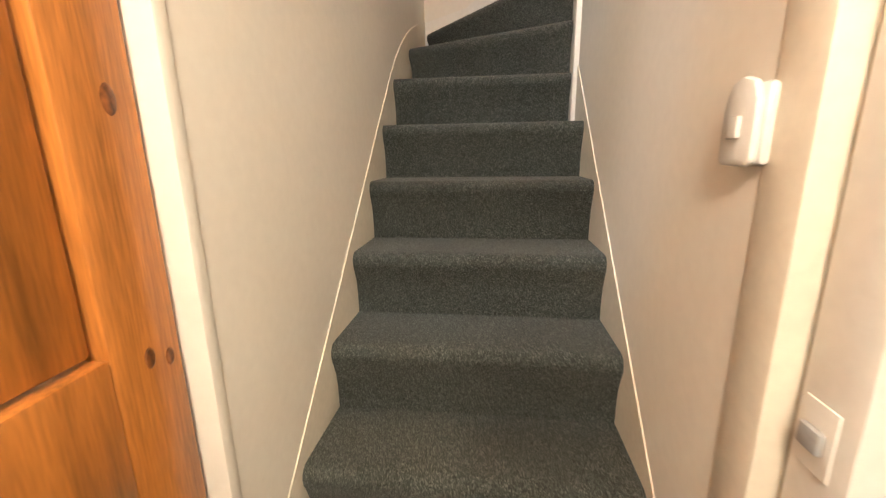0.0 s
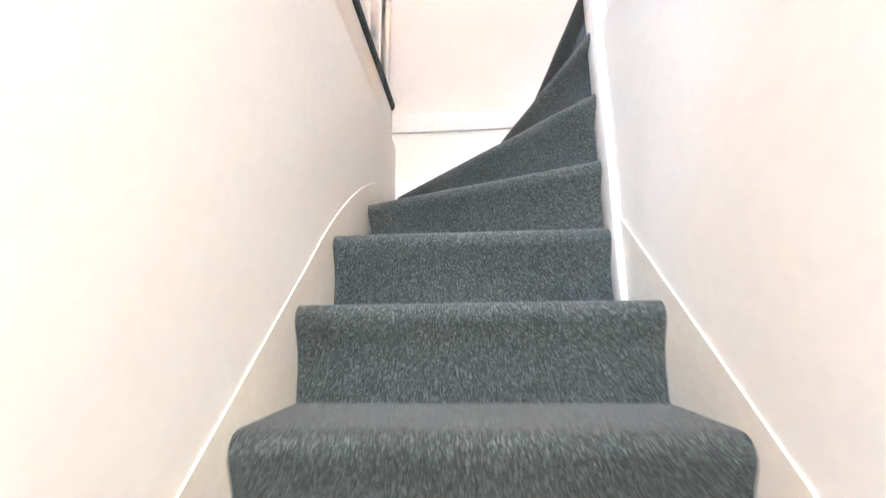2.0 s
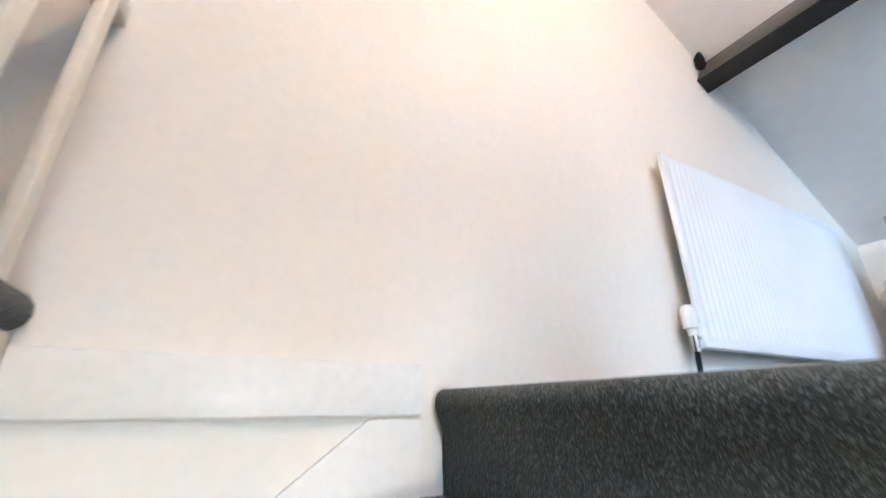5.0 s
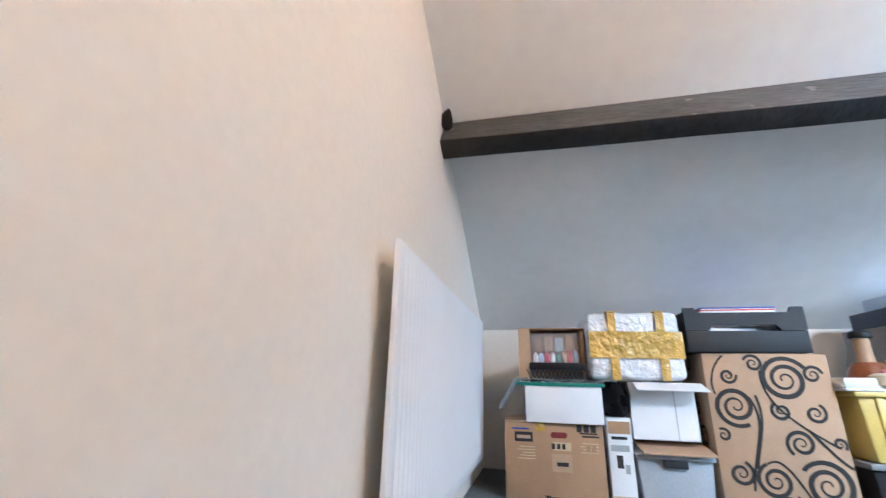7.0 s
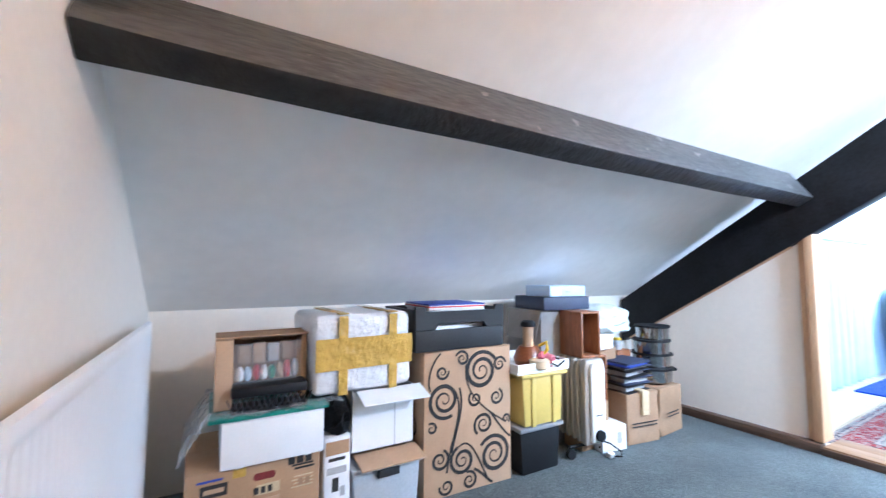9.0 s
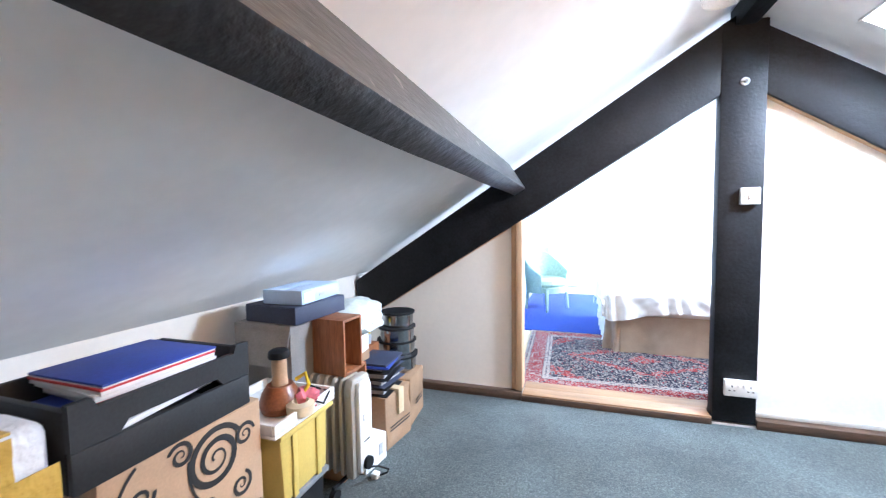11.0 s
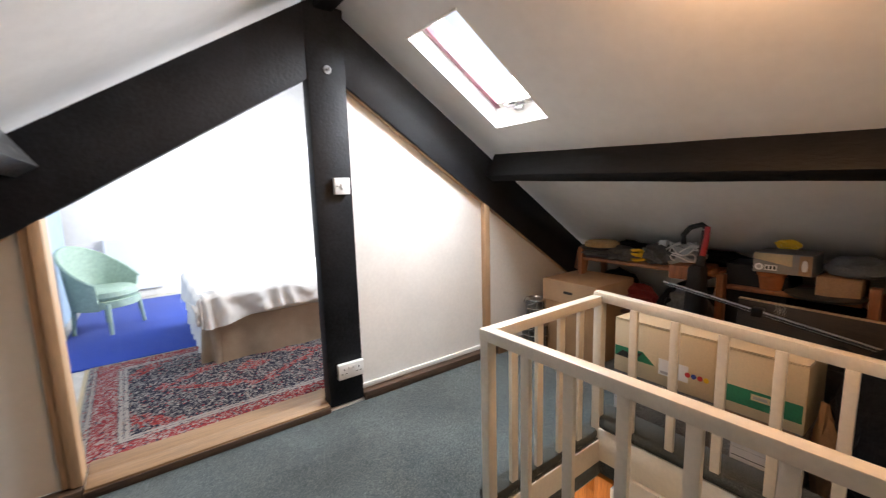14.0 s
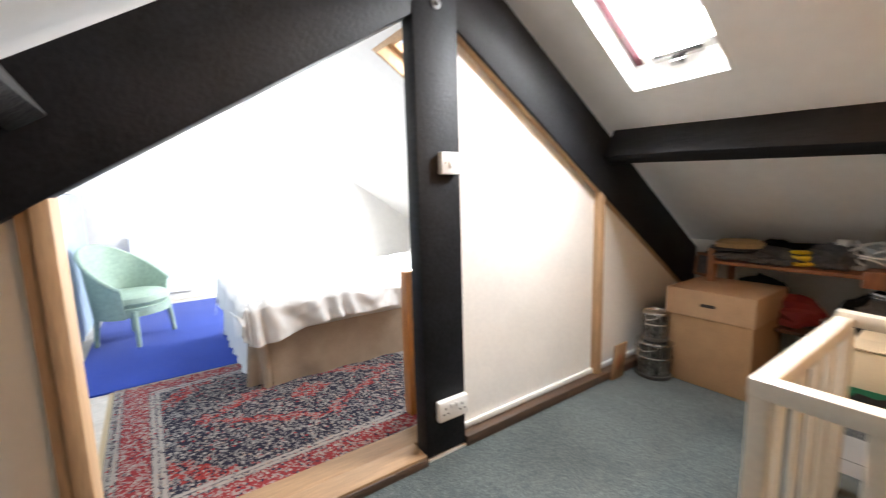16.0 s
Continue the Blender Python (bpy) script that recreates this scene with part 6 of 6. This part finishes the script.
heap("clothes_heap", "red and dark clothes heaped on the lower shelf", "clothes", (-1.40, -1.98, 0.361), (0.24, 0.40, 0.17), REDINK, 65)
heap("clothes_heap", "dark clothes heaped on the lower shelf", "clothes", (-1.38, -1.55, 0.361), (0.28, 0.35, 0.25), DARKSTUFF, 66)
heap("clothes_heap", "dark green cloth on the lower shelf", "clothes", (-1.30, -1.52, 0.361), (0.16, 0.25, 0.24), GREYSTUFF, 67)

vc = thing("vacuum_cleaner", "black upright vacuum cleaner with a red handle spine", "vacuum cleaner", (-1.16, -1.43, 0.0), rz=0)
part("body", prism([(-0.05, 0.0), (0.05, 0.0), (0.055, 0.50), (0.04, 0.78), (-0.04, 0.78), (-0.055, 0.50)], "x", -0.06, 0.05, 0.02), BLACKPL, vc)
part("neck", tube([(0, 0.0, 0.70), (-0.02, 0.02, 0.88), (-0.03, 0.025, 0.99)], 0.024, 12), GREYPL, vc)
part("red_spine", tube([(0.02, 0.03, 0.84), (0.0, 0.04, 0.94), (-0.01, 0.04, 1.015)], 0.016, 10), REDPRINT, vc, "red spine")
part("handle", tube([(-0.03, 0.03, 1.00), (-0.03, 0.0, 1.025), (-0.02, -0.06, 1.005), (-0.01, -0.095, 0.955), (0.0, -0.085, 0.90)], 0.016, 10), GREYPL, vc)
part("floor_head", box((-0.10, -0.13, 0.0), (0.14, 0.13, 0.08), 0.02), BLACKPL, vc)

dkb = thing("dark_boxes", "black storage chest under the eaves", "chest", (-1.45, -1.22, 0.361))
part("body", box((-0.14, -0.10, 0.0), (0.16, 0.20, 0.43), 0.005), BLACKPL, dkb)
for y, w, h in ((-2.10, 0.30, 0.26), (-0.88, 0.42, 0.25), (-0.47, 0.30, 0.26), (0.16, 0.40, 0.25)):
    heap("clothes_heap", "dark clothes heaped on the lower shelf", "clothes", (-1.48, y, 0.361), (0.16, w, h), DARKSTUFF, 90 + int(10 * (y + 3)), 0.25)
prn = carton("product_box", "grey printed product box with a pale slanting band", (-1.48, -1.045, 0.765), (0.24, 0.258, 0.112), OLDGREY, 0)
part("pale_band", prism([(-0.128, 0.110), (-0.128, 0.078), (0.045, 0.045), (0.045, 0.110)], "x", 0.2402, 0.2416), OLDPAPER, prn, "pale slanting print")
part("side_print", box((0.2402, 0.075, 0.004), (0.2418, 0.128, 0.108)), CARDIN, prn, "brown printed end")
part("motif", lump((0.002, 0.028, 0.060), 77, 0.3, 2, c=(0.2420, 0.098, 0.025)), WHITECARD, prn)
part("roundel", tube([(0.2402, -0.100, 0.032), (0.2425, -0.100, 0.032)], 0.020, 18), WHITECARD, prn)
part("roundel_ring", tube([(0.2402, -0.100, 0.032), (0.2430, -0.100, 0.032)], 0.011, 18), GREYCARD, prn)
part("print", box((0.2402, -0.074, 0.016), (0.2425, -0.018, 0.046)), WHITECARD, prn)
for k in range(3):
    part("print", box((0.2426, -0.068 + 0.017 * k, 0.022), (0.2432, -0.058 + 0.017 * k, 0.040)), INK, prn)
pot = thing("plant_pot", "scalloped terracotta plant pot on the shelf", "plant pot", (-1.315, -1.097, 0.662))
part("body", lathe([(0.055, 0.0), (0.068, 0.085), (0.062, 0.085), (0.05, 0.01), (0, 0.009)], 24), TERRACOTTA, pot)
part("rim", lathe([(0.066, 0.075), (0.074, 0.08), (0.074, 0.10), (0.064, 0.10)], 24), TERRACOTTA, pot)
gm = thing("glass_mug", "small green and yellow toy on the product box", "toy", (-1.36, -1.05, 0.895))
part("toy_body", lump((0.08, 0.12, 0.05), 70, 0.4), YELLOWTOY, gm)
heap("folded_blanket", "folded blue-grey blanket on a small box", "blanket", (-1.40, -0.765, 0.772), (0.30, 0.26, 0.105), FOLDBLUE, 71, 0.2)
sup = carton("brown_box", "small brown box beneath the blanket", (-1.50, -0.815, 0.662), (0.25, 0.17, 0.11), CARDIN, 0)
pbx = carton("cardboard_box", "pale cardboard box with a brown tape band on the shelf", (-1.50, -0.502, 0.758), (0.26, 0.262, 0.158), CARD2, 2)
part("tape_band", box((0.2585, -0.1315, 0.048), (0.2625, 0.1315, 0.102)), CARDIN, pbx, "brown tape band")
heap("dark_coat", "black coat heaped along the back of the shelf", "coat", (-1.53, -1.72, 0.723), (0.16, 0.95, 0.115), DARKSTUFF, 73, 0.3)
heap("dark_coat", "black bag lying at the back of the shelf", "bag", (-1.52, -2.06, 0.723), (0.14, 0.26, 0.125), DARKSTUFF, 74, 0.3)
spb = thing("dark_box", "low black storage box on the shelf", "storage box", (-1.50, -0.485, 0.662))
part("body", box((0.0, -0.15, 0.0), (0.24, 0.15, 0.095), 0.006), BLACKPL, spb)
grb = carton("green_carton", "green and white printed packet on the shelf", (-1.41, -0.321, 0.657), (0.17, 0.085, 0.135), WHITECARD, 0)
part("green_print", box((0.169, -0.0425, 0.055), (0.1725, 0.0425, 0.125)), LEAFGREEN, grb, "bright green print")
ylw = carton("yellow_game_box", "yellow printed game box standing on the shelf", (-1.46, -0.200, 0.657), (0.22, 0.15, 0.235), YELLOWTOY, 0)
txt = bpy.data.curves.new("lettering", "FONT")
txt.body = "Movies\nVideos\nMusic\nPictures\nGames"
txt.size, txt.extrude = 0.034, 0.0005
txo = new("lettering", txt)
txo.data.materials.append(INK)
txo.parent = ylw
txo.matrix_local = pose(0.2225, -0.066, 0.190, 90, 0, 90)
gwb = carton("grey_box", "grey and white box on the yellow game box", (-1.46, -0.19, 0.893), (0.2, 0.15, 0.05), WHITECARD, 0)
rdb = carton("red_box", "red and brown printed box on the lower shelf", (-1.44, -0.22, 0.361), (0.22, 0.22, 0.235), REDINK, 0)
part("oval", lathe([(0.0, 0.0), (0.03, 0.0), (0.028, 0.002), (0.0, 0.0025)], 20), WHITECARD, rdb).matrix_local = pose(0.2205, -0.02, 0.15, 0, 90, 0) @ Matrix.Diagonal((0.6, 1.3, 1, 1))
part("brown_side", box((0.219, -0.11, 0.0), (0.2225, 0.11, 0.095)), CARD, rdb)

# things leaning in front of the shelves
lb = thing("long_board", "long dark brown board with a pale edge lying on edge", "board", (-1.10, -0.80, 0.0), rz=90, ry=1.5)
part("panel", box((-0.40, -0.015, 0.02), (0.395, 0.005, 0.620), 0.003), BOARDDARK, lb)
part("edge", box((-0.40, -0.017, 0.621), (0.395, 0.007, 0.628), 0.002), CARD2, lb, "pale chipped edge")
for x in (-0.21, 0.215):
    part("bracket", prism([(x - 0.024, 0.535), (x + 0.024, 0.535), (x + 0.024, 0.625), (x, 0.640), (x - 0.024, 0.625)], "y", -0.032, -0.018, 0.003), CLEARFILM, lb, "clear plastic bracket")
tp = thing("rod_bundle", "bundle of thin metal rods leaning across the board", "rods", (0, 0, 0))
for k in range(3):
    part("rod", tube([(-1.02 + 0.012 * k, -1.55, 0.662 + 0.010 * k), (-0.97 + 0.012 * k, -0.47, 0.492 + 0.010 * k)], 0.007, 8), STEEL if k != 1 else WIRE, tp)
part("clamp", box((-1.01, -1.09, 0.575), (-0.955, -1.04, 0.620), 0.006), BLACKPL, tp, "black plastic clamp")
cbl = thing("metal_tray", "dark metal tray lying on the shelf edge", "tray", (-1.24, -0.86, 0.665))
part("dish", lathe([(0.0, 0.0), (0.14, 0.004), (0.16, 0.018), (0.155, 0.02), (0.0, 0.008)], 30), GREYPL, cbl)
for k, (x, y, w, d, h, m) in enumerate(((-0.86, -1.42, 0.26, 0.26, 0.42, DARKSTUFF), (-0.92, -1.0, 0.24, 0.5, 0.40, DARKSTUFF))):
    st = thing("storage_bag", "dark cloth bag behind the archive boxes", "bag", (x, y, 0.0), group="dark bags")
    part("bag_body", lump((w, d, h), 80 + k, 0.25), m, st)
